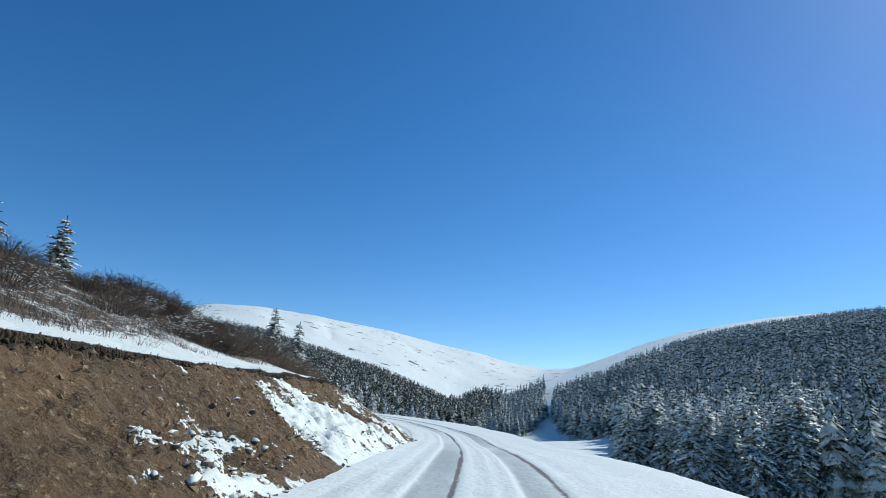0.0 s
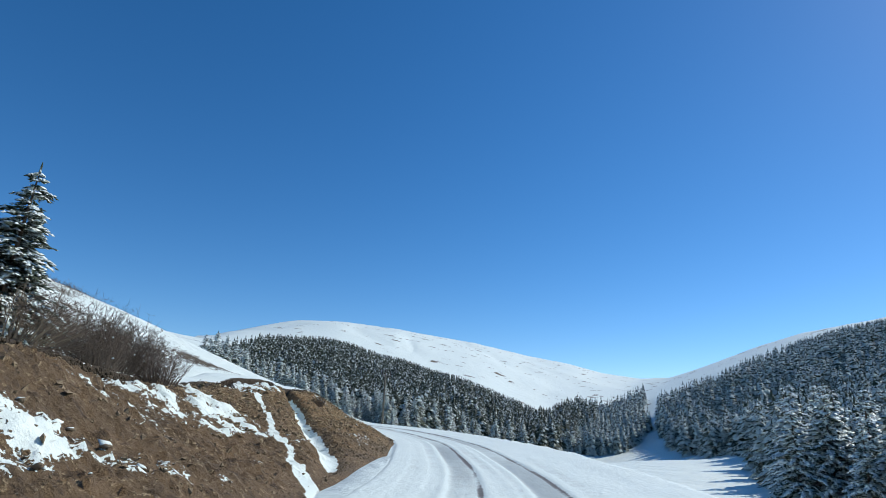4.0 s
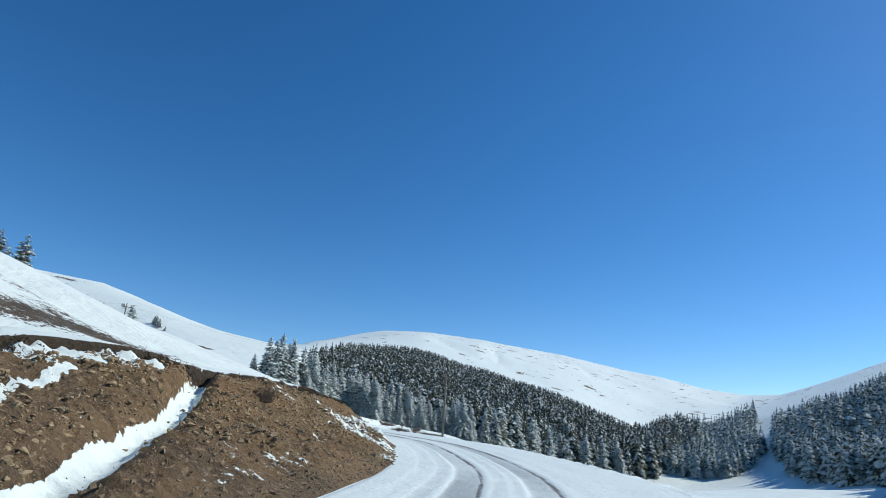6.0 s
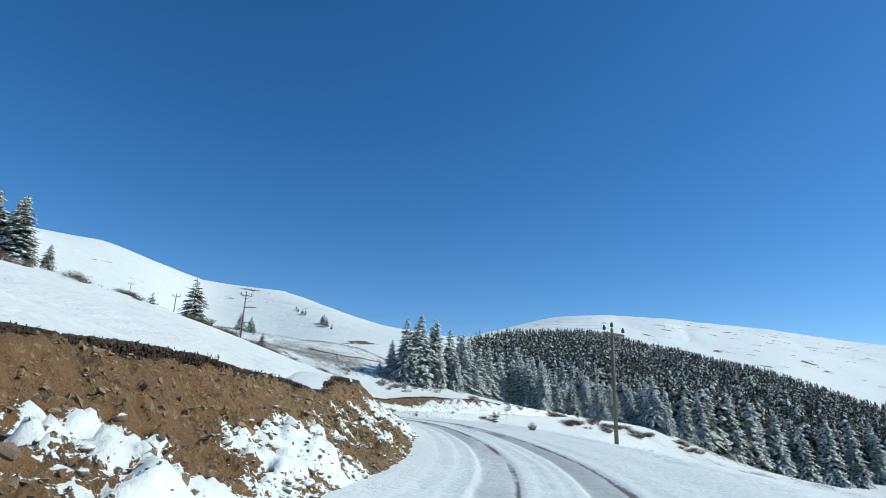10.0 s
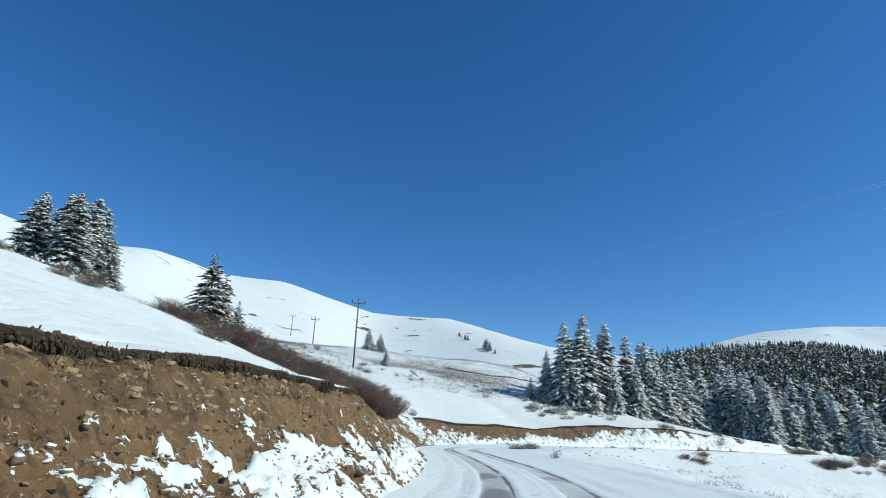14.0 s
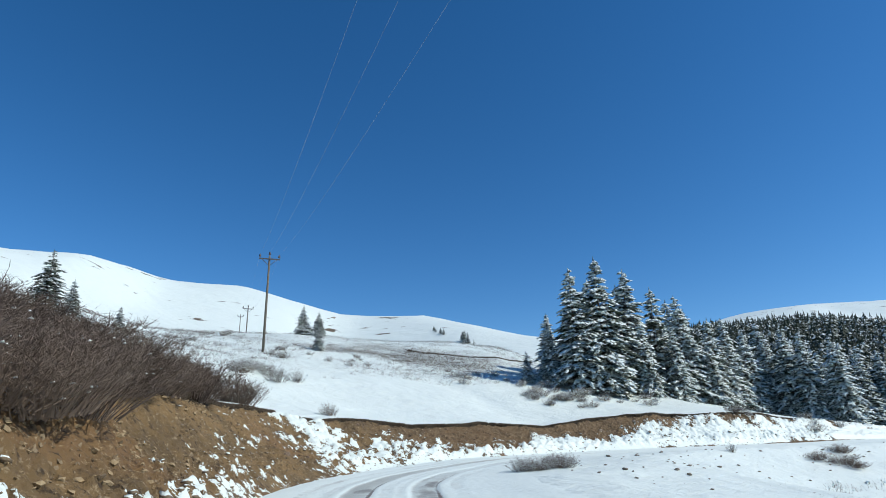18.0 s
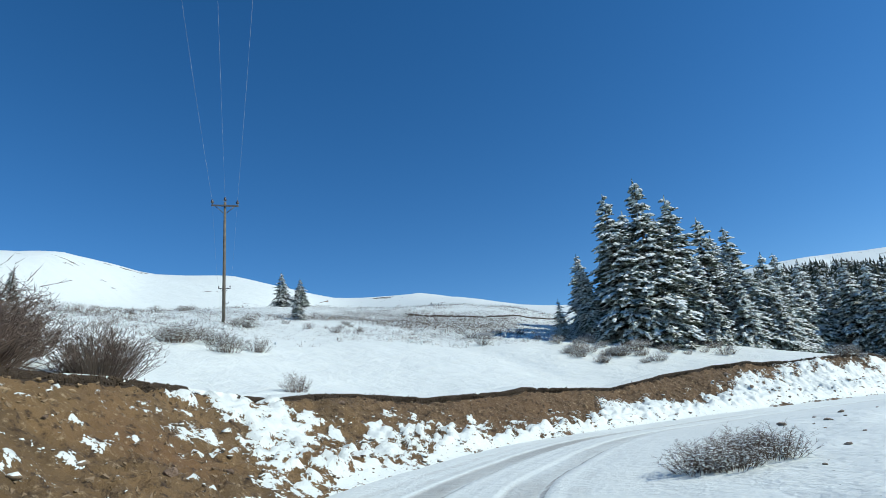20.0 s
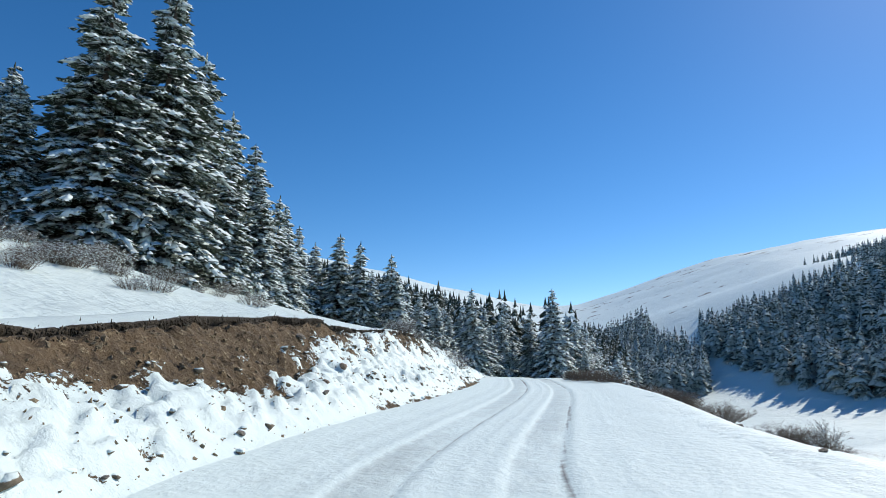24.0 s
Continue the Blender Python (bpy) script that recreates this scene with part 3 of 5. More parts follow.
def bank_point(s, k):
    """Place on the bank at the way s and k up it (over 1: on the snow above)."""
    y0 = np.interp(s, LINE_S, LINE[:, 1])
    hb, toe, top = bank_shape(y0, s)
    u = np.where(k <= 1, toe + (top - toe) * k, top + (k - 1) * 2.5)
    sod = lattice(np.floor(s / 0.23 + 0.6 * fbm(s * 3, s * 0, 94, 2)), np.floor(k * 0), 96) - 0.4
    u = u - (0.10 + 0.3 * np.abs(fbm(s * 1.9, s * 0, 95, 4)) + 0.05 * sod) * smooth(0.95, 0.975, k) * (1 - smooth(0.99, 1.1, k)) * smooth(0.8, 1.4, hb)
    x, y, ry, rz = along(s, u)
    kk = np.clip(k, 0, 1)
    z = rz + hb * bank_profile(kk)
    mid = smooth(0.02, 0.2, kk) * (1 - smooth(0.93, 0.97, kk))
    cover = np.interp(y0, COVER[:, 0], COVER[:, 1]), np.interp(y0, COVER[:, 0], COVER[:, 2]), np.interp(y0, COVER[:, 0], COVER[:, 3])
    p = np.where(kk < 0.45, cover[0] + (cover[1] - cover[0]) * kk / 0.45, cover[1] + (cover[2] - cover[1]) * np.clip((kk - 0.45) / 0.4, 0, 1))
    patch = fbm(s * 0.55, u * 0.9, 71, 3)
    wide = np.hypot(1.0, 0.7)
    f_a, r_a = cells(s / 0.27, u * wide / 0.22, 75)
    f_b, r_b = cells(s / 0.16 + 3, u * wide / 0.16, 77)
    lump = np.clip(1 - (1.2 * f_a) ** 2, 0, 1) * (0.3 + 0.9 * r_a)
    crumb = np.clip(1 - (1.2 * f_b) ** 2, 0, 1) * (0.3 + 0.9 * r_b)
    coarse = fbm(s * 0.6, u * 0.5, 79, 3)
    rubble = np.clip(1.35 - p, 0.3, 1)
    speckled = smooth(83, 89, y0) * (1 - smooth(127, 134, y0))
    drift = 1 - speckled
    z = z + mid * (0.34 * coarse + 0.15 * rubble * lump + 0.08 * crumb + 0.17 * fbm(s * 5.2, u * 5.2, 83, 3))
    fine = fbm(s * 2.3, u * 3.1, 89, 4)
    b = 1.5 * (p - 0.47) + (0.8 + 1.4 * drift) * patch - (0.45 - 0.25 * drift) * (lump - 0.55) - (0.4 - 0.25 * drift) * (crumb - 0.5) + (1.5 - 0.6 * drift) * fine
    # the snow lies thick and rounds off what is under it
    thick = smooth(0.02, -0.3, b) * mid
    z = z - thick * (0.03 * rubble * lump + 0.05 * crumb) + thick * (0.09 + 0.26 * fbm(s * 2.1, u * 2.6, 86, 3))
    b = b + 0.7 * (1 - smooth(0.03, 0.08, kk)) * smooth(136, 142, y0)
    # a gully full of snow
    gully = np.exp(-(((y0 - 47.2 - (u - 4.9) * 3.2 + 1.2 * fbm(u * 0.9, s * 0.3, 87, 3)) / (0.75 + 0.8 * (1 - kk))) ** 2)) * smooth(0.0, 0.1, kk) * (1 - smooth(0.96, 1.0, kk)) * (y0 > 40) * (1 - smooth(57, 60, y0))
    z = z - 0.45 * gully * (0.5 + kk)
    b = b - 1.6 * smooth(0.45, 0.8, gully) + 0.5 * smooth(0.15, 0.35, gully) * (1 - smooth(0.4, 0.6, gully))
    streak = np.exp(-(((y0 - 43.6 - (u - 4.9) * 2.6 + 1.6 * fbm(u * 0.8, s * 0.3, 88, 3)) / 0.5) ** 2)) * (kk < 0.8) * (y0 > 38) * (y0 < 56)
    b = b - 1.3 * smooth(0.4, 0.8, streak)
    # turf edge dark and bare, snow above it
    b = np.where((kk > 0.93) & (kk < 0.99), np.where(p > 0.45, 0.5, b), b)
    above = np.clip((k - 1) / 0.4, 0, 1)
    b = np.where(k > 0.99, -0.6 + 0.25 * (k < 1.02), b)
    b = np.where((k > 0.99) & (y0 > 102.5 + 1.5 * fbm(s * 0.8, k * 3, 98, 3)) & (y0 < 118 + 1.5 * fbm(s * 0.8, k * 3, 98, 3)), 0.2 + 1.2 * fbm(s * 1.4, u * 1.4, 90, 4), b)
    m = np.interp(y0, BANK[:, 0], BANK[:, 4])
    z = z + np.where(k > 1, hillside((k - 1) * 2.5, m, np.interp(y0, BANK[:, 0], BANK[:, 5])) + 0.07 * smooth(0, 0.12, k - 1) * (1 - above) - 0.16 * smooth(0.7, 1.0, above), 0)
    return x, y, z, b


def build_bank():
    s = np.concatenate([np.arange(s_at(-20), s_at(8), 0.5), np.arange(s_at(8), s_at(158), 0.085), np.arange(s_at(158), s_at(182), 0.3)])
    k = np.concatenate([[-0.12, -0.05], np.linspace(0, 0.93, 44), [0.945, 0.955, 0.965, 0.975, 0.985, 0.995, 1.0, 1.015, 1.04, 1.08, 1.14, 1.22, 1.3, 1.4]])
    SS, KK = np.meshgrid(s, k, indexing="ij")
    ragged = (0.10 * fbm(SS * 1.1, SS * 0, 91, 5) + 0.05 * fbm(SS * 4.5, KK * 30, 93, 3)) * smooth(0.88, 0.94, KK) * (1 - smooth(1.0, 1.05, KK))
    x, y, z, b = bank_point(SS, KK + ragged)
    turf = smooth(0.895, 0.92, KK + ragged + 0.05 * fbm(SS * 1.7, KK * 9, 97, 3)) * (KK < 1.03)
    z = z - 0.18 * (KK < -0.02) - 0.12 * (KK < -0.1)
    bank = new("embankment", grid_mesh("embankment", x, y, z, M_BANK, {"bare": b, "turf": turf, "ochre": smooth(45, 60, y + 6 * fbm(x * 0.3, y * 0.3, 57, 3)) * (1 - 0.9 * smooth(119, 126, y))}))
    tagged(bank, "cut earth bank with turf edge, rubble and melting snow patches", "embankment", kind="structure")


build_bank()


# ---- spruces ----
def branch(rng, z, a, length, droop, needles, snow, load):
    """A bough of many drooping sprays, each a small folded blade, some with snow on them."""
    out, side = Vector((math.cos(a), math.sin(a), 0)), Vector((-math.sin(a), math.cos(a), 0))
    up = Vector((0, 0, 1))
    count = max(3, int(3 + length * 2.4))
    for k in range(count + 1):
        t = 0.22 + 0.78 * k / count
        base = out * (length * t) + up * (z + length * (0.14 * t - droop * t * t))
        for g in ((-1, 1) if k < count else (0,)):
            n = (0.20 + 0.42 * (1 - 0.75 * t) * min(length, 1.6)) * rng.uniform(0.75, 1.3)
            d = (out * (0.75 if g else 1) + side * g * rng.uniform(0.5, 0.95) - up * rng.uniform(0.15, 0.5)).normalized() * n
            w = d.cross(up).normalized() * n * 0.25
            tip, mid = base + d, base + d * 0.45
            m = len(needles[0])
            needles[0].extend((base, mid + w - up * n * 0.16, tip, mid - w - up * n * 0.16, mid + up * 0.02))
            needles[1].extend(((m, m + 1, m + 4), (m + 1, m + 2, m + 4), (m + 2, m + 3, m + 4), (m + 3, m, m + 4)))
            if rng.random() < load:
                b0, t0, lift = base.lerp(tip, rng.uniform(0, 0.2)), base.lerp(tip, rng.uniform(0.8, 1.05)), up * rng.uniform(0.03, 0.07)
                c = b0.lerp(t0, 0.5)
                ww = w * rng.uniform(0.8, 1.15)
                m = len(snow[0])
                snow[0].extend((b0, c + ww - up * n * 0.11, t0, c - ww - up * n * 0.11, c + lift + up * 0.02))
                snow[1].extend(((m, m + 1, m + 4), (m + 1, m + 2, m + 4), (m + 2, m + 3, m + 4), (m + 3, m, m + 4)))


def snow_pad(rng, snow, c, out, side, la, wa, h, droop):
    """A lump of snow lying on a bough: domed, with a ragged rim that sags outwards."""
    up, n, m = Vector((0, 0, 1)), 7, len(snow[0])
    for k in range(n):
        w = 2 * math.pi * k / n
        f = rng.uniform(0.7, 1.2)
        snow[0].append(c + out * (la * f * math.cos(w)) + side * (wa * f * math.sin(w)) - up * (droop * la * f * math.cos(w) + 0.35 * wa * f * abs(math.sin(w))))
    snow[0].append(c + up * h - out * la * 0.1)
    snow[0].append(c - up * 0.03 - up * 0.25 * wa)
    for k in range(n):
        snow[1].append((m + k, m + (k + 1) % n, m + n))
        snow[1].append((m + (k + 1) % n, m + k, m + n + 1))


def make_spruce(seed, slim, load, whorls):
    """A spruce ten metres high: trunk, boughs, and the snow on them."""
    rng = random.Random(seed)
    needles, snow = ([], []), ([], [])
    lean = rng.uniform(0, 6.3)
    for k in range(whorls):
        t = max(0.0, (k + rng.uniform(-0.5, 0.5)) / whorls)
        z = 0.5 + 9.2 * t
        length = slim * (2.35 * (1 - t) ** 0.85 + 0.16)
        count = max(4, int(round(10 * (1 - t) + 4)))
        turn = rng.uniform(0, 6.3)
        for j in range(count):
            a = turn + 2 * math.pi * j / count + rng.uniform(-0.25, 0.25)
            lobe = 1 + 0.16 * math.sin(2 * a + lean) + 0.12 * math.sin(3 * a + 9 * t + lean)
            reach, droop = length * lobe * rng.uniform(0.45, 1.22), 0.2 + 0.26 * (1 - t) + rng.uniform(-0.1, 0.14)
            zb = z + rng.uniform(-0.26, 0.26)
            heavy = rng.random() < load
            branch(rng, zb, a, reach, droop, needles, snow, 0.6 if heavy else 0.28)
            if heavy:
                out, side = Vector((math.cos(a), math.sin(a), 0)), Vector((-math.sin(a), math.cos(a), 0))
                for _ in range(2 + int(reach * 1.6)):
                    tt = rng.uniform(0.4, 1.02)
                    c = out * (reach * tt) + side * (rng.uniform(-0.22, 0.22) * reach * (1.1 - tt)) + Vector((0, 0, zb + reach * (0.14 * tt - droop * tt * tt) + 0.03))
                    snow_pad(rng, snow, c, out, side, rng.uniform(0.14, 0.36) * (0.6 + 0.4 * min(reach, 1.5)), rng.uniform(0.1, 0.21), rng.uniform(0.06, 0.12), 2 * droop * tt - 0.1)
    add(needles, *tube([(0, 0, 9.3), (0.01, 0, 9.75), (0, 0.01, 10.0)], [0.07, 0.05, 0.015], 5))
    tree = new("spruce")
    part("trunk", mesh_of("trunk", *tube([(0, 0, -0.4), (0.03, 0, 2.5), (-0.02, 0.03, 6), (0, 0, 9.4)], [0.2, 0.15, 0.09, 0.03], 8), M_BARK), tree)
    part("crown", mesh_of("crown", *needles, M_NEEDLE, False), tree, "dark green needled boughs")
    tagged(part("snow_load", mesh_of("snow_load", *snow, M_SNOW), tree), "white snow lying on the boughs", kind="stuff")
    return tree


def set_down(ob, x, y, height, base, turn, sink=0.1, width=None, tilt=(0, 0)):
    k = height / base
    w = k if width is None else width
    m = pose(x, y, ground_z(x, y) - sink, tilt[0], tilt[1], turn) @ Matrix.Diagonal((w, w, k, 1))
    return m


tree_rng = random.Random(7)
FINE = [make_spruce(16, 0.98, 0.85, 38), make_spruce(17, 0.84, 0.72, 38), make_spruce(18, 0.92, 0.9, 38), make_spruce(19, 1.02, 0.65, 36)]
SMALL = [make_spruce(21, 1.35, 0.2, 24), make_spruce(22, 1.2, 0.55, 24)]
used = set()


def plant(kinds, k, x, y, height, label, group, sink=0.1, width=None):
    proto = kinds[k % len(kinds)]
    m = set_down(proto, x, y, height, 10, tree_rng.uniform(0, 360), sink, width, (tree_rng.uniform(-1.5, 1.5), tree_rng.uniform(-1.5, 1.5)))
    if proto.name in used:
        ob = copy_thing(proto, m @ Matrix.Diagonal((1 / proto.scale[0], 1 / proto.scale[1], 1 / proto.scale[2], 1)))
    else:
        used.add(proto.name)
        proto.matrix_basis = m
        ob = proto
    return tagged(ob, label, "tree", group)


# the tall clump above the bend
CLUMP = [(-52.5, 146.6, 5.2), (-52.7, 150.3, 7.4), (-50.4, 147.8, 10.9), (-49.2, 150.0, 12.2), (-49.4, 155.0, 11.6), (-48.6, 159.0, 10.9), (-47.6, 163.4, 10.8), (-51.8, 153.2, 10.2), (-51.0, 157.4, 10.5),
         (-46.9, 168.6, 9.6), (-46.8, 173.0, 10.4), (-49.5, 165.5, 10.6), (-50.5, 171.0, 11.0), (-47.2, 153.0, 6.5), (-46.4, 158.0, 7.0), (-45.5, 164.6, 6.0), (-54.2, 149.0, 6.2), (-53.4, 154.6, 8.0)]
for k, (x, y, h) in enumerate(CLUMP):
    plant(FINE, k, x, y, h, "tall dark spruce heavily loaded with snow, above the road bend", "spruces above the bend")
# trees at the far end of the road
ROAD_END = [(-45.8, 177.1, 10.1), (-44.6, 180.4, 9.8), (-42.6, 179.5, 10.8), (-40.6, 178.4, 10.2), (-37.6, 178.8, 9.6), (-34.2, 187.3, 7.5), (-31.7, 189.6, 7.7), (-29.9, 192, 6.9), (-28.4, 186.6, 8.9), (-25.5, 190.5, 6.0),
            (-23.5, 193, 8.0), (-20.1, 193.2, 9.7), (-18.2, 189.5, 11.2), (-13.4, 195.7, 9.1), (-15.8, 187.1, 5.2), (-36.5, 184, 8.2), (-39.2, 185.5, 9.0), (-21.8, 197, 10), (-16.5, 193, 9.0)]
for k, (x, y, h) in enumerate(ROAD_END):
    plant(FINE, k + 2, x, y, h, "snow-dusted spruce beside the far end of the road", "spruces at the end of the road")
# the wood's front row behind the clump
FRONT = [(-48.8, 193.5, 13.5), (-47.0, 199.5, 12), (-45.1, 201, 12), (-42.1, 206.9, 12.9), (-40.8, 211, 13)]
for k, (x, y, h) in enumerate(FRONT):
    plant(FINE, k + 1, x, y, h, "snow-dusted spruce at the front edge of the wood", "spruces at the edge of the wood")
FRONT_ROW = [(-44, 203.5), (-38, 211), (-35.5, 206), (-32, 206), (-29, 210), (-26, 203), (-22.5, 206), (-14, 204), (-10, 207), (-6, 210), (-2, 216), (3, 224), (8, 231), (14, 240), (20, 250), (26, 262), (-34, 199), (-29, 200), (-11, 200), (-1, 221), (6, 236), (-47, 188), (-50, 196)]
# single trees on the slope left of the road
SLOPE = [(-31.3, 61.5, 8.0, 1), (-28.5, 62.9, 3.9, 0), (-36.5, 58.5, 8.0, 0), (-34.5, 60.5, 4.0, 1), (-7.27, 38.4, 3.3, 1), (-6.46, 41.4, 3.6, 1), (-7.0, 41.9, 2.6, 1)]
for x, y, h, k in SLOPE:
    plant(SMALL, k, x, y, h, "small bushy spruce with patches of snow on a brushy slope", "spruces on the brushy slope", 0.05)
# the clump and the single trees high on the meadow
MEADOW = [(-43.2, 99.6, 5.0, 0), (-43.9, 100.6, 4.2, 0), (-42.6, 101.3, 2.2, 1), (-68.0, 112.6, 4.4, 0), (-66.4, 113.8, 2.4, 0), (-74.5, 115.5, 3.0, 1), (-38.1, 80, 5.0, 0), (-39.6, 79.0, 4.8, 0), (-41.6, 81.6, 3.6, 1), (-67.1, 116.8, 1.8, 1),
          (-82.8, 141.1, 3.6, 1), (-81.2, 142.2, 2.9, 1), (-79.8, 141.6, 2.0, 0), (-71.0, 135.5, 2.4, 1), (-54.0, 145.2, 2.8, 1)]
for x, y, h, k in MEADOW:
    plant(SMALL, k, x, y, h, "dark spruce standing alone on the snowy meadow", "spruces on the meadow", 0.05)
for k, (x, y, h) in enumerate([(-68.5, 96.0, 8.6), (-71.2, 97.0, 8.0), (-75.0, 98.6, 9.4), (-79.7, 100.8, 9.4), (-77.0, 96.6, 9.0), (-73.0, 94.0, 7.6), (-83.0, 99.0, 9.6), (-69.8, 100.2, 4.6)]):
    plant(FINE, 3 * k + 1, x, y, h, "dark spruce in a clump high on the meadow", "spruces in the meadow clump", 0.1, h / 10 * 1.25)

for k, (x, y, h) in enumerate([(-186.5, 267.4, 2.2), (-184, 266, 1.8), (-179.3, 263.9, 2.4), (-176.5, 262.6, 2.4), (-159, 254, 3.4), (-157, 252.6, 4.2), (-154.4, 251.3, 3.8), (-149.6, 249, 2.2)]):
    plant(SMALL, k, x, y, h, "small spruce far off on the snowy dome", "spruces on the dome", 0.1)


# ---- the woods ----
def frond_tree(seed, whorls=15):
    """A simple spruce one metre high: folded, drooping fronds in uneven whorls."""
    rng = np.random.default_rng(seed)
    verts, faces = [], []
    for k in range(whorls):
        t = (k + rng.uniform(-0.4, 0.4)) / whorls
        z = 0.06 + 0.9 * max(t, 0)
        r = 0.2 * max(1 - t, 0.04) ** 0.75 + 0.014
        for a in rng.uniform(0, 6.3) + np.arange(6 if t < 0.75 else 4) * 2 * np.pi / (6 if t < 0.75 else 4) + rng.uniform(-0.35, 0.35):
            n, reach = len(verts), r * rng.uniform(0.6, 1.25)
            c, d, w = np.cos(a), np.sin(a), reach * rng.uniform(0.32, 0.5)
            low = z - reach * rng.uniform(0.35, 0.75)
            mid = (z + low) / 2 + 0.1 * reach
            verts += [(0, 0, z + 0.02), (reach * 0.6 * c - w * d, reach * 0.6 * d + w * c, mid - 0.5 * w), (reach * c, reach * d, low), (reach * 0.6 * c + w * d, reach * 0.6 * d - w * c, mid - 0.5 * w), (reach * 0.55 * c, reach * 0.55 * d, mid + 0.1 * reach)]
            faces += [(n, n + 1, n + 4), (n + 1, n + 2, n + 4), (n + 2, n + 3, n + 4), (n + 3, n, n + 4)]
    n = len(verts)
    verts += [(0.02, 0, 0.88), (-0.01, 0.017, 0.88), (-0.01, -0.017, 0.88), (0, 0, 0.985)]
    faces += [(n, n + 1, n + 3), (n + 1, n + 2, n + 3), (n + 2, n, n + 3)]
    return np.array(verts, float), np.array(faces)


FRONDS = [frond_tree(k) for k in (1, 2, 3, 4)]


def wood(name, places, material, seed, label):
    """Many spruces of drooping fronds in one mesh."""
    rng = np.random.default_rng(seed)
    at = np.array(places)
    zs = terrain(at[:, 0], at[:, 1])[0]
    verts, faces, count = [], [], 0
    for (x, y, h), z, kind, turn, wide in zip(at, zs, rng.integers(0, 4, len(at)), rng.uniform(0, 6.3, len(at)), rng.uniform(0.85, 1.2, len(at))):
        v, f = FRONDS[kind]
        c, d = math.cos(turn) * h * wide, math.sin(turn) * h * wide
        verts.append(np.stack([x + v[:, 0] * c - v[:, 1] * d, y + v[:, 0] * d + v[:, 1] * c, z - 0.02 * h + v[:, 2] * h], 1))
        faces.append(f + count)
        count += len(v)
    ob = new(name, mesh_of(name, np.concatenate(verts), np.concatenate(faces), material, False))
    return tagged(ob, label, "wood", kind="stuff")


def inside(x, y, polygon):
    hit = False
    for (ax, ay), (bx, by) in zip(polygon, polygon[1:] + polygon[:1]):
        if (ay > y) != (by > y) and x < (bx - ax) * (y - ay) / (by - ay) + ax:
            hit = not hit
    return hit


def scatter(seed, box, step, keep):
    rng = random.Random(seed)
    out = []
    x = box[0]
    while x < box[2]:
        y = box[1]
        while y < box[3]:
            px, py = x + rng.uniform(-0.45, 0.45) * step, y + rng.uniform(-0.45, 0.45) * step
            if keep(px, py, rng):
                out.append((px, py))
            y += step
        x += step
    return out


# how high the woods reach, as seen from places along the road: azimuth, elevation
TREELINES = [((-0.4, 12.7, 9.3), [(-19, 8.4), (-12, 8.4), (-8, 7.2), (-3, 5.7), (1, 4.5), (4.7, 3.2), (7.5, 2.1), (9.4, 3.2), (12, 3.9), (16.4, 4.1), (19.5, 4.2), (21.5, 5.2), (26.5, 6.9), (31, 8.3), (35, 9.2), (39, 9.7), (42, 10), (60, 10.5)]),
             ((3.2, 36.9, 9.3), [(-14, 7.9), (-8.3, 6.1), (-5, 5.7), (-1, 4.7), (2.2, 3.8), (6, 2.7), (8, 1.6), (11, 3.3), (15, 4.8), (17, 4.9), (19, 5.2), (21, 4.9), (23, 5.1), (26, 6.7), (29, 8.2), (32, 9.3), (45, 10.5)]),
             ((1.9, 60.0, 9.8), [(-25, 7.3), (-21.6, 7.8), (-14.5, 7.9), (-9.2, 7.3), (-4.4, 5.5), (0, 4.5), (4.2, 3.0), (7.8, 1.6), (11, 4.5), (20, 6.5), (40, 11)]),
             ((-20.3, 100.3, 10.7), [(-20, 11), (-12, 9.2), (-8.8, 8.6), (-5.7, 8.2), (0, 7.6), (8, 7), (14, 11), (60, 15)]),
             ((-41.9, 126.9, 11.3), [(-30, 12), (0, 7.3), (10, 5.3), (21, 4.2), (23.3, 4.4), (28.5, 5.1), (32.4, 4.2), (36, 4.5), (38.5, 6.8), (41, 8), (44.5, 8.9), (48, 9.7), (60, 11)])]


def bearing(eye, x, y):
    return math.degrees(math.atan2(x - eye[0], y - eye[1])), math.hypot(x - eye[0], y - eye[1])


def grown(spots, lo, hi, seed, lines, lift=0.0):
    """Heights for the trees, none of them over the tree lines."""
    rng = random.Random(seed)
    zs = terrain(np.array([p[0] for p in spots]), np.array([p[1] for p in spots]))[0]
    out = []
    for (x, y), z in zip(spots, zs):
        h = rng.uniform(lo, hi)
        for eye, line in lines:
            az, d = bearing(eye, x, y)
            az_list, el_list = zip(*line)
            h = min(h, eye[2] + d * math.tan(math.radians(lift + float(np.interp(az, az_list, el_list)))) - z + rng.uniform(-1.5, 1.0))
        if h > 4.5:
            out.append((x, y, h))
    return out


FIRST, LAST = TREELINES[0][0], TREELINES[4][0]
for k, (x, y, h) in enumerate(grown(FRONT_ROW, 13, 16, 6, TREELINES, 0.3)):
    plant(FINE, k + 3, x, y, h, "snow-dusted spruce at the front edge of the wood", "spruces at the edge of the wood")
WOOD_LEFT = [(-54, 176), (-66, 205), (-84, 240), (-98, 290), (-108, 340), (-110, 390), (-80, 425), (-30, 432), (20, 420), (92, 400), (44, 293), (22, 258), (6, 230), (-9, 203), (-22, 203), (-38, 213), (-46, 205), (-50, 190)]
spots = scatter(31, (-112, 135, 80, 435), 3.5, lambda x, y, r: inside(x, y, WOOD_LEFT) and r.random() < 0.95)
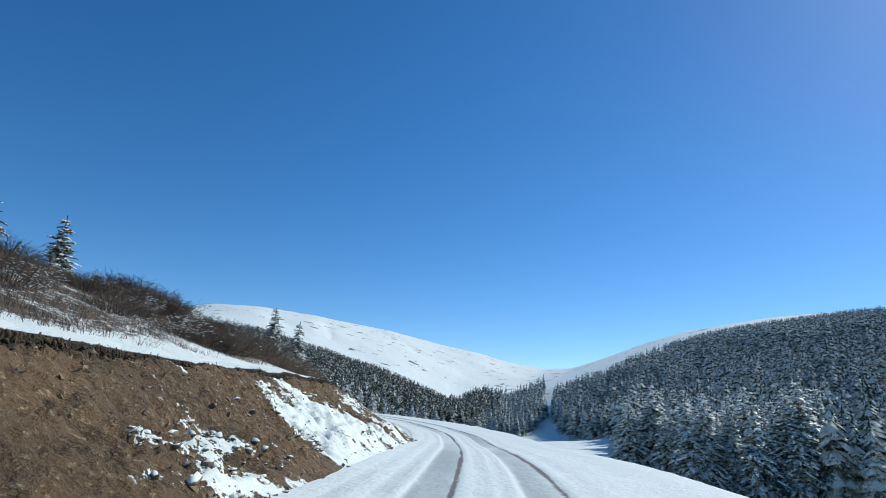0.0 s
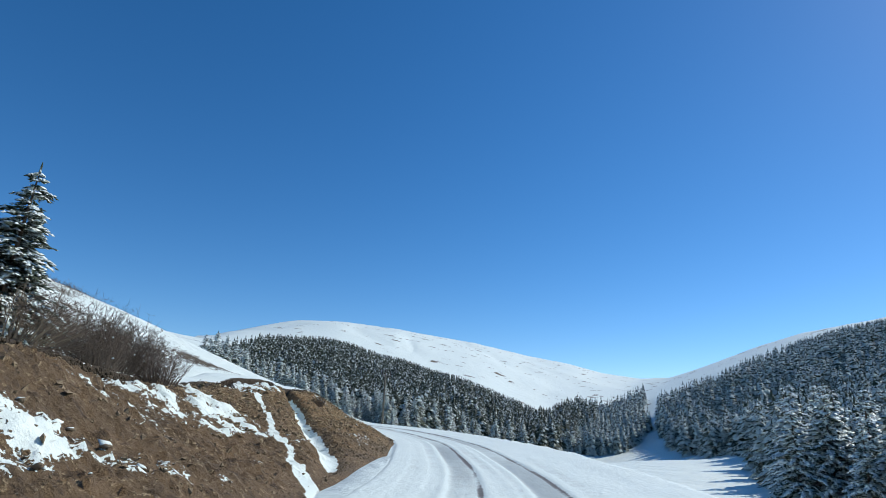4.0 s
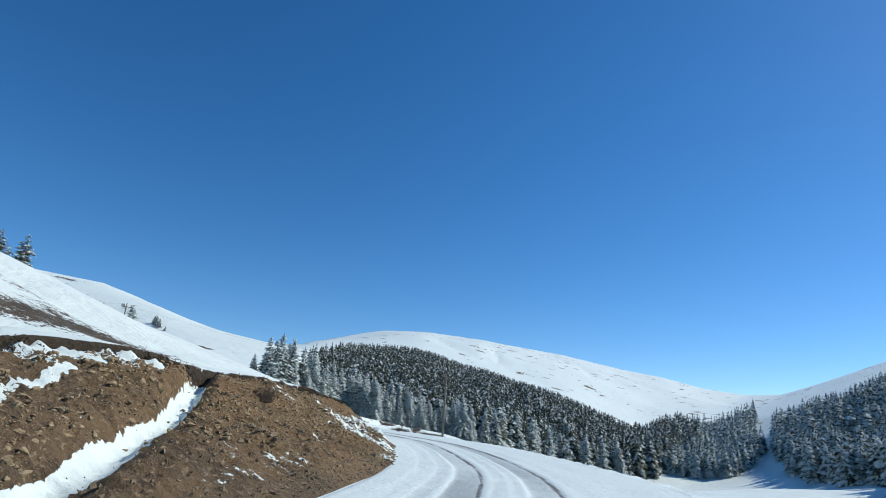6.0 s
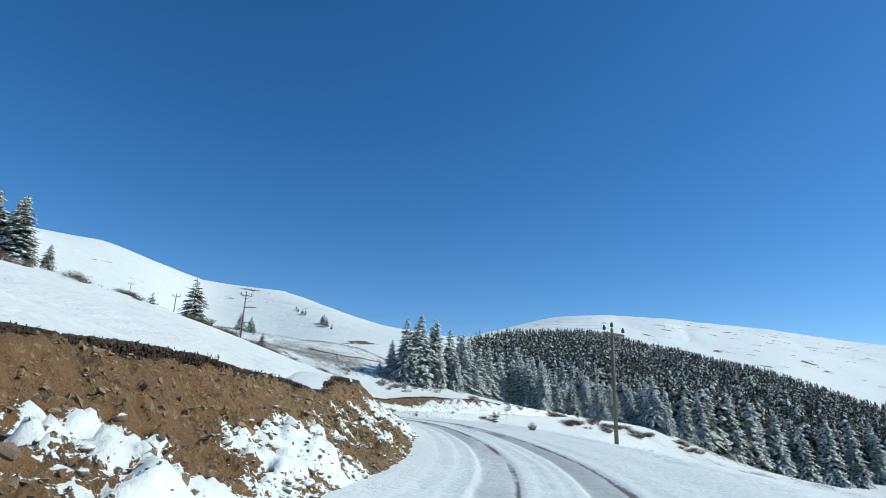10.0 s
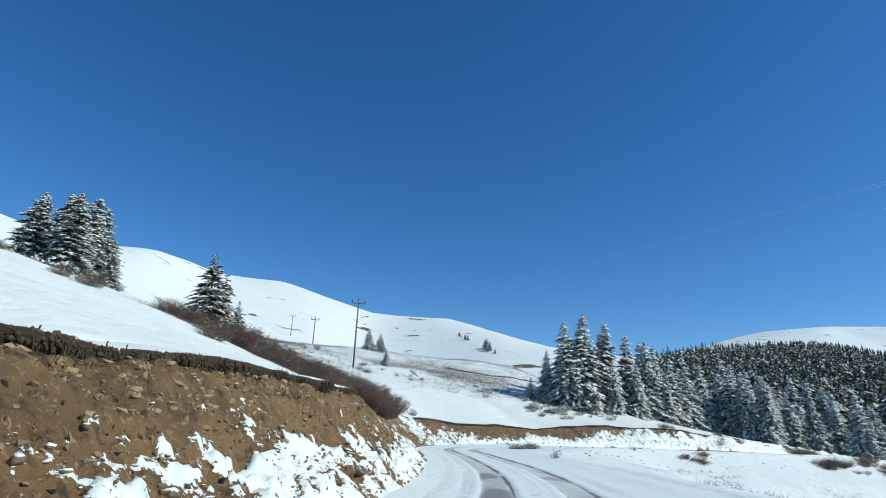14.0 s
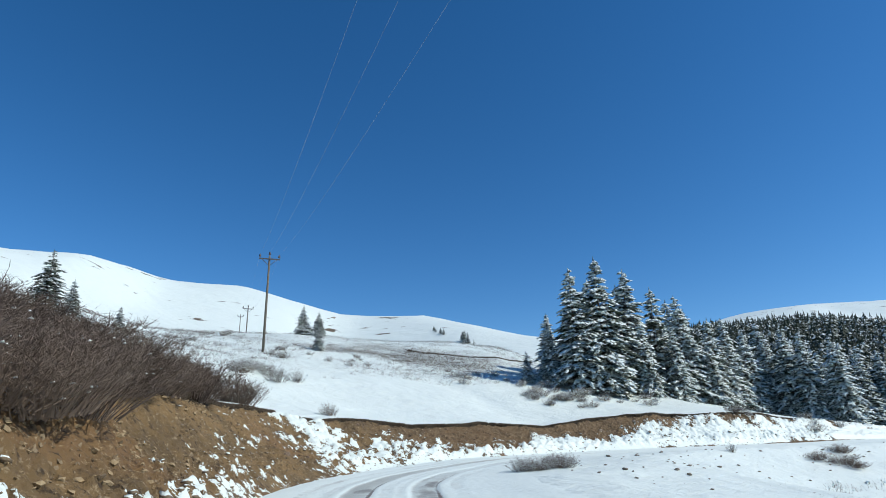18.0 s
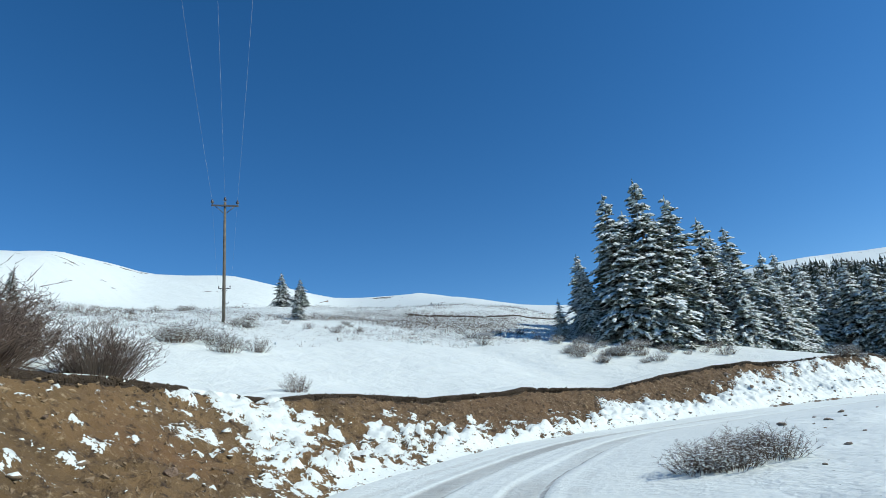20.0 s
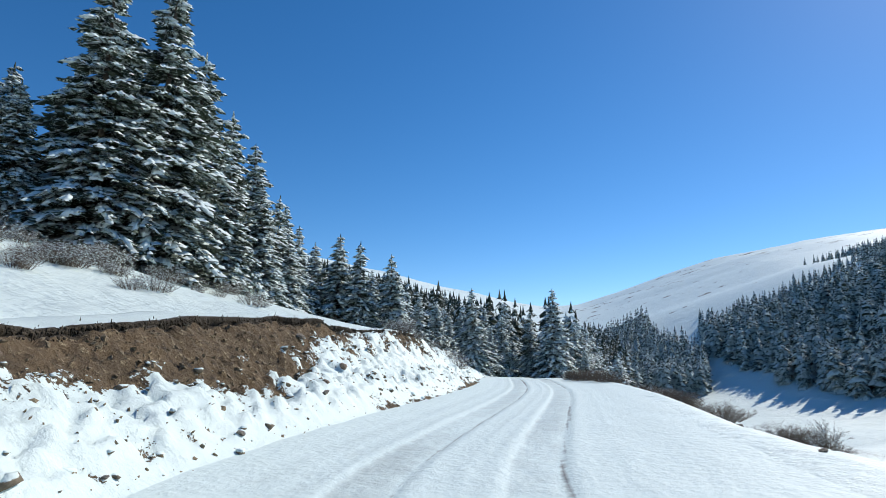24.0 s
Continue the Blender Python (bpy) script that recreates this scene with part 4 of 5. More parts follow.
wood("spruce_wood", grown(spots, 11, 18, 3, TREELINES[:3] + [(LAST, [(-30, 14), (0, 9.2), (10, 7.0), (21, 5.6), (25, 4.8)])], 0.45), M_WOOD_FAR, 41, "dense wood of snow-dusted dark spruces across the valley slope")


def in_small_wood(x, y, r):
    a, d = bearing(FIRST, x, y)
    b, _ = bearing(LAST, x, y)
    return 8.3 < a < 16.5 + 0.5 * math.sin(d / 22) and 21 < b < 34 and 292 < d < 430 and r.random() < 0.9


def in_east_wood(x, y, r):
    a, d = bearing(FIRST, x, y)
    b, _ = bearing(LAST, x, y)
    foot = np.interp(a, [17, 20, 22.9, 23.6, 24.5, 30, 80], [290, 240, 220, 150, 100, 84, 80])
    return 17.3 + 0.4 * math.sin(d / 22 + 0.6) < a < 70 and b > 33.5 and foot < d < 430 and r.random() < 0.9


small_spots = scatter(33, (10, 200, 180, 460), 3.4, in_small_wood)
wood("spruce_wood", grown(small_spots, 9, 14, 5, TREELINES, 0.3), M_WOOD_COLD, 43, "small far wood of frosted spruces on the valley side")
east_spots = scatter(35, (30, 50, 440, 440), 3.9, in_east_wood)
east = grown(east_spots, 10, 16, 7, TREELINES, 0.25)
near_east = sorted((p for p in east if bearing(TREELINES[1][0], p[0], p[1])[0] < 50), key=lambda p: bearing(TREELINES[1][0], p[0], p[1])[1])[:60]
FROSTED = [make_spruce(31, 1.0, 0.9, 26), make_spruce(32, 0.9, 0.8, 26)]
for k, (x, y, h) in enumerate(near_east):
    plant(FROSTED, k, x, y, h, "tall frosted spruce at the foot of the shaded hillside", "spruces at the valley foot")
wood("spruce_wood", [p for p in east if p not in near_east], M_WOOD_COLD, 45, "frosted spruce wood covering the shaded hillside over the valley")


# ---- brush ----
def spike(store, base, tip, r):
    """A thin tapering twig."""
    p, q = Vector(base), Vector(tip)
    d = q - p
    a = d.orthogonal().normalized() * r
    b = d.cross(a).normalized() * r
    n = len(store[0])
    store[0].extend((p + a, p - 0.5 * a + 0.87 * b, p - 0.5 * a - 0.87 * b, q))
    store[1].extend(((n, n + 1, n + 3), (n + 1, n + 2, n + 3), (n + 2, n, n + 3)))


def make_shrub(seed, stems, flecks):
    """A dense twiggy shrub one metre high: many thin stems that fork twice."""
    rng = random.Random(seed)
    wands, snow = ([], []), ([], [])
    for _ in range(stems):
        a, r = rng.uniform(0, 6.3), rng.random() ** 0.6
        base = Vector((0.38 * r * math.cos(a), 0.38 * r * math.sin(a), -0.06))
        h = rng.uniform(0.55, 1.05) * (1 - 0.35 * r)
        tip = base + Vector((0.42 * r * math.cos(a) + rng.uniform(-0.1, 0.1), 0.42 * r * math.sin(a) + rng.uniform(-0.1, 0.1), h))
        spike(wands, base, tip, 0.0065)
        for _ in range(7):
            p = base.lerp(tip, rng.uniform(0.2, 0.95))
            d = Vector((rng.uniform(-1, 1) + 0.5 * math.cos(a), rng.uniform(-1, 1) + 0.5 * math.sin(a), rng.uniform(0.3, 1.3))).normalized() * h * rng.uniform(0.16, 0.36)
            spike(wands, p, p + d, 0.0038)
            for _ in range(3):
                q = p + d * rng.uniform(0.25, 0.9)
                e = Vector((rng.uniform(-1, 1), rng.uniform(-1, 1), rng.uniform(0.0, 1.2))).normalized() * h * rng.uniform(0.06, 0.15)
                spike(wands, q, q + e, 0.0026)
            if rng.random() < flecks:
                s = rng.uniform(0.012, 0.03)
                c = p + d * rng.uniform(0.4, 0.9)
                add(snow, [c + Vector(v) * s for v in ((1.5, 0.2, -0.2), (-1.2, 0.8, -0.2), (-0.4, -1.2, -0.2), (0, 0, 0.9))], [(0, 1, 3), (1, 2, 3), (2, 0, 3), (2, 1, 0)])
    shrub = new("shrub")
    tagged(part("crown", mesh_of("crown", *wands, M_TWIG, False), shrub), "dense bare brown twigs", kind="stuff")
    tagged(part("snow_cover", mesh_of("snow_cover", *snow, M_SNOW), shrub), "flecks of white snow among the twigs", kind="stuff")
    return shrub


WHITE = [make_shrub(54, 70, 0.75), make_shrub(55, 75, 0.65)]
DENSE = [make_shrub(56, 160, 0.006), make_shrub(57, 170, 0.01), make_shrub(58, 150, 0.004)]
shrub_rng = random.Random(9)


def shrub_at(kinds, x, y, height, label, group, wide=1.0, lift=0.0):
    proto = kinds[shrub_rng.randrange(len(kinds))]
    w = height * wide * shrub_rng.uniform(0.9, 1.25)
    m = pose(x, y, ground_z(x, y) + lift, shrub_rng.uniform(-8, 8), shrub_rng.uniform(-8, 8), shrub_rng.uniform(0, 360)) @ Matrix.Diagonal((w, w, height, 1))
    if proto.name in used:
        ob = copy_thing(proto, m @ Matrix.Diagonal((1 / proto.scale[0], 1 / proto.scale[1], 1 / proto.scale[2], 1)))
    else:
        used.add(proto.name)
        proto.matrix_basis = m
        ob = proto
    return tagged(ob, label, "shrub", group)


# dense brush above the bank before the bend
for k in range(96):
    near_end = k % 5 < 2
    s = shrub_rng.uniform(s_at(112), s_at(118.5)) if near_end else shrub_rng.uniform(s_at(100.5), s_at(113))
    y0 = np.interp(s, LINE_S, LINE[:, 1])
    _, _, edge = bank_shape(np.array([y0]), np.array([s]))
    d = (-0.4 if near_end else -1.0) + shrub_rng.random() ** 1.3 * (7 if near_end else 9) + max(0.0, (103 - y0) * 1.0)
    x, y, _, _ = along(np.array([s]), edge + d)
    tall = float(np.interp(y0, [100, 103, 108, 112, 118, 119.5], [0.55, 0.8, 1.05, 1.3, 1.3, 0.9]))
    shrub_at(DENSE, float(x[0]), float(y[0]), tall * shrub_rng.uniform(0.75, 1.15), "leafless brown shrub in the thicket above the earth bank", "brush above the bank", 1.35)
for _ in range(10):
    s = shrub_rng.uniform(s_at(116), s_at(118.8))
    y0 = np.interp(s, LINE_S, LINE[:, 1])
    _, _, edge = bank_shape(np.array([y0]), np.array([s]))
    x, y, _, _ = along(np.array([s]), edge + 0.2 + 3.5 * shrub_rng.random())
    shrub_at(DENSE, float(x[0]), float(y[0]), shrub_rng.uniform(1.0, 1.6), "leafless brown shrub in the thicket above the earth bank", "brush above the bank", 1.1)
# brush on the first slope
for k in range(76):
    y0 = shrub_rng.uniform(8, 27) if k % 5 < 2 else shrub_rng.uniform(26, 44)
    s = s_at(y0)
    _, _, edge = bank_shape(np.array([y0]), np.array([s]))
    least = float(np.interp(y0, [8, 22, 27, 44], [4.6, 4.2, 2.2, 1.4]))
    x, y, _, _ = along(np.array([s]), edge + least + shrub_rng.random() ** 1.4 * (17 if k % 5 < 2 else 11))
    shrub_at(WHITE if k % 5 == 0 else DENSE, float(x[0]), float(y[0]), shrub_rng.uniform(0.5, 0.85) if k % 5 < 2 else shrub_rng.uniform(0.7, 1.1), "low leafless brown shrub on the slope above the bank", "brush on the first slope", 2.1)
# the band of brush that climbs the meadow
BAND = [(-63, 98), (-52, 99), (-45, 101), (-40, 103.5), (-36.5, 105)]
for k in range(28):
    t = (k + shrub_rng.random()) / 28 * 4
    i = min(int(t), 3)
    (ax, ay), (bx, by) = BAND[i], BAND[i + 1]
    x, y = ax + (bx - ax) * (t - i) + shrub_rng.uniform(-1.2, 1.2), ay + (by - ay) * (t - i) + shrub_rng.uniform(0.2, 2.6)
    shrub_at(DENSE, x, y, shrub_rng.uniform(0.25, 0.45) + 0.2 * i, "leafless brown shrub in a band across the snowy meadow", "brush across the meadow", 1.3)
PATCHES = [
    (WHITE, 9, (-57.4, 122.9), (2.4, 2.2), (0.5, 0.9), "snow-flecked shrub at the foot of the line pole", "brush round the pole"),
    (DENSE, 6, (-34.6, 86.6), (2.6, 2.2), (0.3, 0.5), "low brown shrub in the snow beside young spruces", "brush across the meadow"),
    (DENSE, 3, (-38.5, 82.8), (1.6, 1.5), (0.35, 0.6), "low brown shrub in the snow beside young spruces", "brush across the meadow"),
    (WHITE, 8, (-66.0, 131.0), (4.5, 3.0), (0.4, 0.7), "low snow-flecked shrub on the upper meadow", "brush on the upper meadow"),
    (WHITE, 9, (-36.7, 121.6), (0.9, 1.3), (0.35, 0.6), "low snow-flecked shrub on the inside of the bend", "brush inside the bend"),
    (WHITE, 5, (-73.5, 122.6), (3.0, 1.6), (0.3, 0.55), "low snow-flecked shrub on the upper meadow", "brush on the upper meadow"),
    (WHITE, 5, (-83.0, 130.0), (3.5, 2.5), (0.3, 0.6), "low snow-flecked shrub on the upper meadow", "brush on the upper meadow"),
    (WHITE, 6, (-64.5, 136.5), (3.5, 2.2), (0.25, 0.45), "low snow-flecked shrub on the upper meadow", "brush on the upper meadow"),
    (WHITE, 14, (-50.2, 144.3), (3.6, 2.6), (0.4, 0.85), "low shrub sprinkled with snow below the spruces", "brush below the spruces"),
    (WHITE, 14, (-49.0, 141.6), (2.8, 1.8), (0.35, 0.7), "low shrub sprinkled with snow below the spruces", "brush below the spruces"),
    (WHITE, 8, (-57.0, 142.0), (4.0, 3.0), (0.4, 0.7), "low shrub sprinkled with snow below the spruces", "brush below the spruces"),
    (WHITE, 18, (-47.4, 150.0), (2.4, 5.0), (0.3, 0.6), "low shrub sprinkled with snow below the spruces", "brush below the spruces"),
    (DENSE, 9, (-26.8, 157.0), (2.4, 4.4), (0.5, 0.9), "brown shrub on the steep edge below the road", "brush before the wood"),
    (DENSE, 8, (-22.5, 163.5), (2.8, 4.0), (0.5, 0.95), "brown shrub on the steep edge below the road", "brush before the wood"),
    (DENSE, 8, (-18.5, 169.5), (3.0, 4.0), (0.5, 0.95), "brown shrub on the snowy meadow before the wood", "brush before the wood"),
    (DENSE, 7, (-13.0, 175.5), (3.5, 4.0), (0.5, 0.95), "brown shrub on the snowy meadow before the wood", "brush before the wood"),
    (WHITE, 4, (-39.3, 150.5), (0.6, 1.6), (0.4, 0.7), "snow-flecked shrub on the roadside bank", "brush at the roadside"),
    (DENSE, 5, (4.0, 118.0), (4.0, 9.0), (0.4, 0.8), "brown shrub on the snowy meadow before the wood", "brush before the wood"),
    (WHITE, 5, (-36.0, 158.6), (1.2, 2.5), (0.5, 0.8), "snow-flecked shrub on the roadside bank", "brush at the roadside"),
    (DENSE, 4, (-31.6, 139.6), (0.8, 2.4), (0.35, 0.6), "brown shrub on the steep edge below the road", "brush before the wood"),
    (WHITE, 6, (-24.5, 160.0), (2.0, 6.0), (0.4, 0.8), "snow-flecked shrub below the road", "brush at the roadside")]
for kinds, count, (cx, cy), (rx, ry_), (lo, hi), label, group in PATCHES:
    for _ in range(count):
        a, r = shrub_rng.uniform(0, 6.3), shrub_rng.random() ** 0.5
        shrub_at(kinds, cx + rx * r * math.cos(a), cy + ry_ * r * math.sin(a), shrub_rng.uniform(lo, hi), label, group, 1.9 if kinds is DENSE else 1.35)
for kinds, x, y, h, label in ((WHITE, -48.9, 121.3, 0.7, "bare grey shrub on the edge of the cut bank"), (WHITE, -49.1, 121.7, 0.6, "bare grey shrub on the edge of the cut bank"), (WHITE, -26.8, 111.5, 0.45, "small bare shrub in the snow beside the road"), (DENSE, -9.6, 93.6, 0.45, "small bare shrub in the snow beside the road"),
                              (DENSE, -4.0, 57.6, 0.5, "tuft of dry brush on the edge of the bank"), (WHITE, -34.9, 134.6, 0.5, "small bare shrub in the snow beside the road"), *((DENSE, x, y, h, "bushy bare shrub on the edge of the bank") for x, y, h in ((-4.6, 44.2, 1.2), (-5.3, 43.6, 1.5), (-6.1, 44.0, 1.6), (-5.0, 42.6, 1.2), (-6.6, 43.0, 1.5), (-5.8, 45.2, 1.3))),
                              (WHITE, 7.0, 66.0, 0.4, "small bare shrub in the snow beside the road"), (WHITE, 8.2, 21.5, 0.5, "small bare shrub in the snow beside the road")):
    shrub_at(kinds, x, y, h, label, "single shrubs", 0.75)


def build_tufts():
    """Stubble of dry grass and twigs poking through the snow of the slopes."""
    rng = np.random.default_rng(77)
    n = 52000
    x, y = np.r_[rng.uniform(-105, 6, n), rng.uniform(-40, 2, 20000)], np.r_[rng.uniform(60, 206, n), rng.uniform(4, 62, 20000)]
    z, u, s, ry = terrain(x, y)
    pick = fbm(x / 9, y / 9, 41, 5) + 0.6 * fbm(x / 2.2, y / 2.2, 45, 4) + rng.uniform(-0.12, 0.12, len(x))
    _, toe, top = bank_shape(ry, s)
    keep = ((y > 60) & (((u > top + 11) & (pick > np.where(y > 112, -0.01, 0.05))) | ((u < -8) & (u > -45) & (y > 95) & (pick > 0.24)))) | ((y < 62) & (u > top + np.interp(y, [8, 44, 50, 62], [1.6, 1.8, 8, 11])) & (u < 40) & (pick > -0.1))
    each = 14
    x, y, z, u = (np.repeat(v[keep], each) for v in (x, y, z, u))
    m = len(x)
    a, r, h = rng.uniform(0, 6.3, m), rng.uniform(0.0, 0.5, m), rng.uniform(0.06, 0.22, m) * np.where(y > 104, 1.35, 1.0)
    bx, by, w = x + r * np.cos(a), y + r * np.sin(a), 0.007
    lean = rng.uniform(-0.9, 0.9, (2, m)) * h
    verts = np.empty((m, 3, 3))
    verts[:, 0] = np.stack([bx - w * np.sin(a), by + w * np.cos(a), z - 0.04], 1)
    verts[:, 1] = np.stack([bx + w * np.sin(a), by - w * np.cos(a), z - 0.04], 1)
    verts[:, 2] = np.stack([bx + lean[0], by + lean[1], z + h], 1)
    ob = new("dry_brush", mesh_of("dry_brush", verts.reshape(-1, 3), np.arange(3 * m).reshape(-1, 3), M_TWIG, False))
    tagged(ob, "stubble of dry brown grass and twigs poking through the snow", "dry brush", kind="stuff")
    # lumps of snow caught on the twigs of the upper meadow
    caught = np.flatnonzero((y > 60) & (rng.random(m) < 0.11))
    spot = np.stack([bx + lean[0] * 0.6, by + lean[1] * 0.6, z + h * 0.75], 1)[caught]
    lump, faces = lumps(spot, rng.uniform(0.025, 0.075, len(caught)), rng, (1.3, 1.0, 0.7))
    ob = new("snow_lumps", mesh_of("snow_lumps", lump, faces, M_SNOW, False))
    tagged(ob, "small white lumps of snow caught on the dry brush", "snow", kind="stuff")


build_tufts()


# ---- power line ----
def make_pole(height):
    """A wooden line pole: shaft, cross-arm, two braces, three insulators on pins."""
    pole = new("utility_pole")
    part("shaft", mesh_of("shaft", *tube([(0, 0, -0.8), (0, 0, height * 0.5), (0, 0, height)], [0.115, 0.098, 0.08], 12), M_POLE), pole, "weathered wooden shaft")
    bm = bmesh.new()
    bmesh.ops.create_cube(bm, size=1, matrix=Matrix.Translation((0, -0.12, height - 0.32)) @ Matrix.Diagonal((1.75, 0.09, 0.11, 1)))
    bmesh.ops.bevel(bm, geom=bm.edges[:], offset=0.012, segments=1, affect="EDGES")
    me = bpy.data.meshes.new("crossarm")
    bm.to_mesh(me)
    bm.free()
    me.materials.append(M_STEEL)
    part("crossarm", me, pole, "dark steel cross-arm")
    for g in (-1, 1):
        part("brace", mesh_of("brace", *tube([(g * 0.62, -0.12, height - 0.36), (g * 0.1, -0.12, height - 0.85)], [0.022, 0.022], 6), M_STEEL), pole)
    for x, z in ((-0.8, height - 0.27), (0, height - 0.02), (0.8, height - 0.27)):
        pin = part("pin", mesh_of("pin", *tube([(x, -0.12 if x else 0, z), (x, -0.12 if x else 0, z + 0.14)], [0.018, 0.018], 6), M_STEEL), pole)
        rings = [(0.0, 0.05), (0.04, 0.11), (0.08, 0.075), (0.12, 0.1), (0.17, 0.06), (0.23, 0.065), (0.27, 0.03)]
        part("insulator", mesh_of("insulator", *tube([(x, -0.12 if x else 0, z + 0.1 + d) for d, _ in rings], [r for _, r in rings], 12), M_PORCELAIN), pin, "dark glossy porcelain insulator")
    return pole


LINE_TURN = math.degrees(math.atan2(-128.8 + 98.2, 68.2 - 6.5)) + 90
POLES = [(-6.5, 98.2, 14.9), (-68.2, 128.2, 26.7), (-114.5, 150.3, 38.9), (-184.6, 184.0, 58.5)]
tops = []
for x, y, z in POLES:
    g = ground_z(x, y)
    h = min(max(z - g, 6.2), 11.0 if y < 140 else 7.0)
    pole = make_pole(h)
    pole.matrix_basis = pose(x, y, g, 0, 0, LINE_TURN)
    tagged(pole, "weathered wooden power pole with steel cross-arm and insulators", "utility pole", "poles of the power line")
    tops.append([pole.matrix_basis @ Vector((dx, -0.12 if dx else 0, h + (0.05 if dx else 0.3))) for dx in (-0.8, 0, 0.8)])
for a, b in zip(tops[:-1], tops[1:]):
    for p, q in zip(a, b):
        pts = [p.lerp(q, t / 14) - Vector((0, 0, 1.1 * 4 * (t / 14) * (1 - t / 14))) for t in range(15)]
        wire = new("power_wire", mesh_of("power_wire", *tube(pts, [0.003] * 15, 5), M_WIRE))
        tagged(wire, "thin bright overhead wire strung between two poles", "wire", "wires of the power line")


# ---- stones ----
def stone_mesh(seed, level=1):
    rng = random.Random(seed)
    bm = bmesh.new()
    bmesh.ops.create_icosphere(bm, subdivisions=level, radius=1)
    flat = rng.uniform(0.5, 0.8)
    for v in bm.verts:
        v.co *= rng.uniform(0.72, 1.2)
        v.co.z *= flat
        v.co.x *= 1.25
    me = bpy.data.meshes.new("stone")
    bm.to_mesh(me)
    bm.free()
    me.materials.append((M_STONE, M_STONE_GREY)[seed % 2])
    return me


STONES = [stone_mesh(k, 2 if k < 4 else 1) for k in range(8)]
stone_rng = random.Random(17)
for k in range(150):
    y0 = stone_rng.choice((stone_rng.uniform(14, 110), stone_rng.uniform(56, 106), stone_rng.uniform(114, 150)))
    kk = 0.02 + stone_rng.random() ** 1.4 * 0.8
    x, y, z, b = (float(v[0]) for v in bank_point(np.array([s_at(y0)]), np.array([kk])))
    size = 0.035 + 0.075 * stone_rng.random() ** 4
    ob = new("stone", STONES[stone_rng.randrange(8)])
    ob.matrix_basis = pose(x, y, z + size * 0.15, stone_rng.uniform(-25, 25), stone_rng.uniform(-25, 25), stone_rng.uniform(0, 360)) @ Matrix.Diagonal((size, size, size, 1))
    tagged(ob, "pale brown angular stone lying on the earth bank", "stone", "stones on the bank")
# crags on the far ridges
for k, (x, y, size) in enumerate([(-108, 347, 5.0), (-104, 350, 3.6), (-113, 346, 3.0), (33, 427, 4.0), (28, 426, 2.6), (38, 429, 3.0), (-269, 276, 3.4), (-273, 284, 2.8), (-264, 270, 2.2)]):
    ob = new("rock", STONES[1 + 2 * (k % 2)])
    ob.matrix_basis = pose(x, y, ground_z(x, y) - 0.1 * size, 8 * k % 20, 5 * k % 17, 47 * k) @ Matrix.Diagonal((size * 0.55, size * 0.5, size * 0.26, 1))
    tagged(ob, "dark crag breaking through the snow of the far ridge", "rock", "crags on the ridges")
# stones that poke out of the snow below the road
for k in range(140):
    s, u = s_at(stone_rng.uniform(116, 172)), -(4.1 + 4.4 * stone_rng.random() ** 1.1)
    x, y, _, _ = along(np.array([s]), np.array([u]))
    x, y, size = float(x[0]), float(y[0]), 0.035 + 0.07 * stone_rng.random() ** 2.5
    ob = new("stone", STONES[1 + 2 * stone_rng.randrange(4)])
    ob.matrix_basis = pose(x, y, ground_z(x, y) + size * 0.2, stone_rng.uniform(-20, 20), stone_rng.uniform(-20, 20), stone_rng.uniform(0, 360)) @ Matrix.Diagonal((size, size, size * 0.8, 1))
    tagged(ob, "dark stone half buried in the roadside snow", "stone", "stones in the snow")


def boulders(places, sizes, rng, shape=(1.3, 1.0, 0.7)):
    """Rounded broken stones of twenty faces each, lying about level."""
    g = (1 + 5**0.5) / 2
    base = np.array([(-1, g, 0), (1, g, 0), (-1, -g, 0), (1, -g, 0), (0, -1, g), (0, 1, g), (0, -1, -g), (0, 1, -g), (g, 0, -1), (g, 0, 1), (-g, 0, -1), (-g, 0, 1)]) / 1.9
    tri = np.array([(0, 11, 5), (0, 5, 1), (0, 1, 7), (0, 7, 10), (0, 10, 11), (1, 5, 9), (5, 11, 4), (11, 10, 2), (10, 7, 6), (7, 1, 8), (3, 9, 4), (3, 4, 2), (3, 2, 6), (3, 6, 8), (3, 8, 9), (4, 9, 5), (2, 4, 11), (6, 2, 10), (8, 6, 7), (9, 8, 1)])
    n = len(places)
    v = (base + rng.uniform(-0.33, 0.33, (n, 12, 3))) * np.array(shape)
    a = rng.uniform(0, 2 * np.pi, n)
    c, d = np.cos(a)[:, None], np.sin(a)[:, None]
    v = np.stack([v[:, :, 0] * c - v[:, :, 1] * d, v[:, :, 0] * d + v[:, :, 1] * c, v[:, :, 2] + rng.uniform(-0.4, 0.4, n)[:, None] * v[:, :, 0]], -1)
    v = v * np.asarray(sizes)[:, None, None] + np.asarray(places)[:, None, :]
    return v.reshape(-1, 3), (tri[None] + 12 * np.arange(n)[:, None, None]).reshape(-1, 3)


def island_material(name, a, b, rough=0.9):
    s = Shader(name)
    isl = s.node("NewGeometry").outputs["Random Per Island"]
    p = s.place()
    return s.done(s.mix(s.noise(p, 25, 4), s.mix(isl, a, b), s.mix(isl, b, a)), rough, s.bump(s.noise(p, 40, 4), 0.7, 0.02))


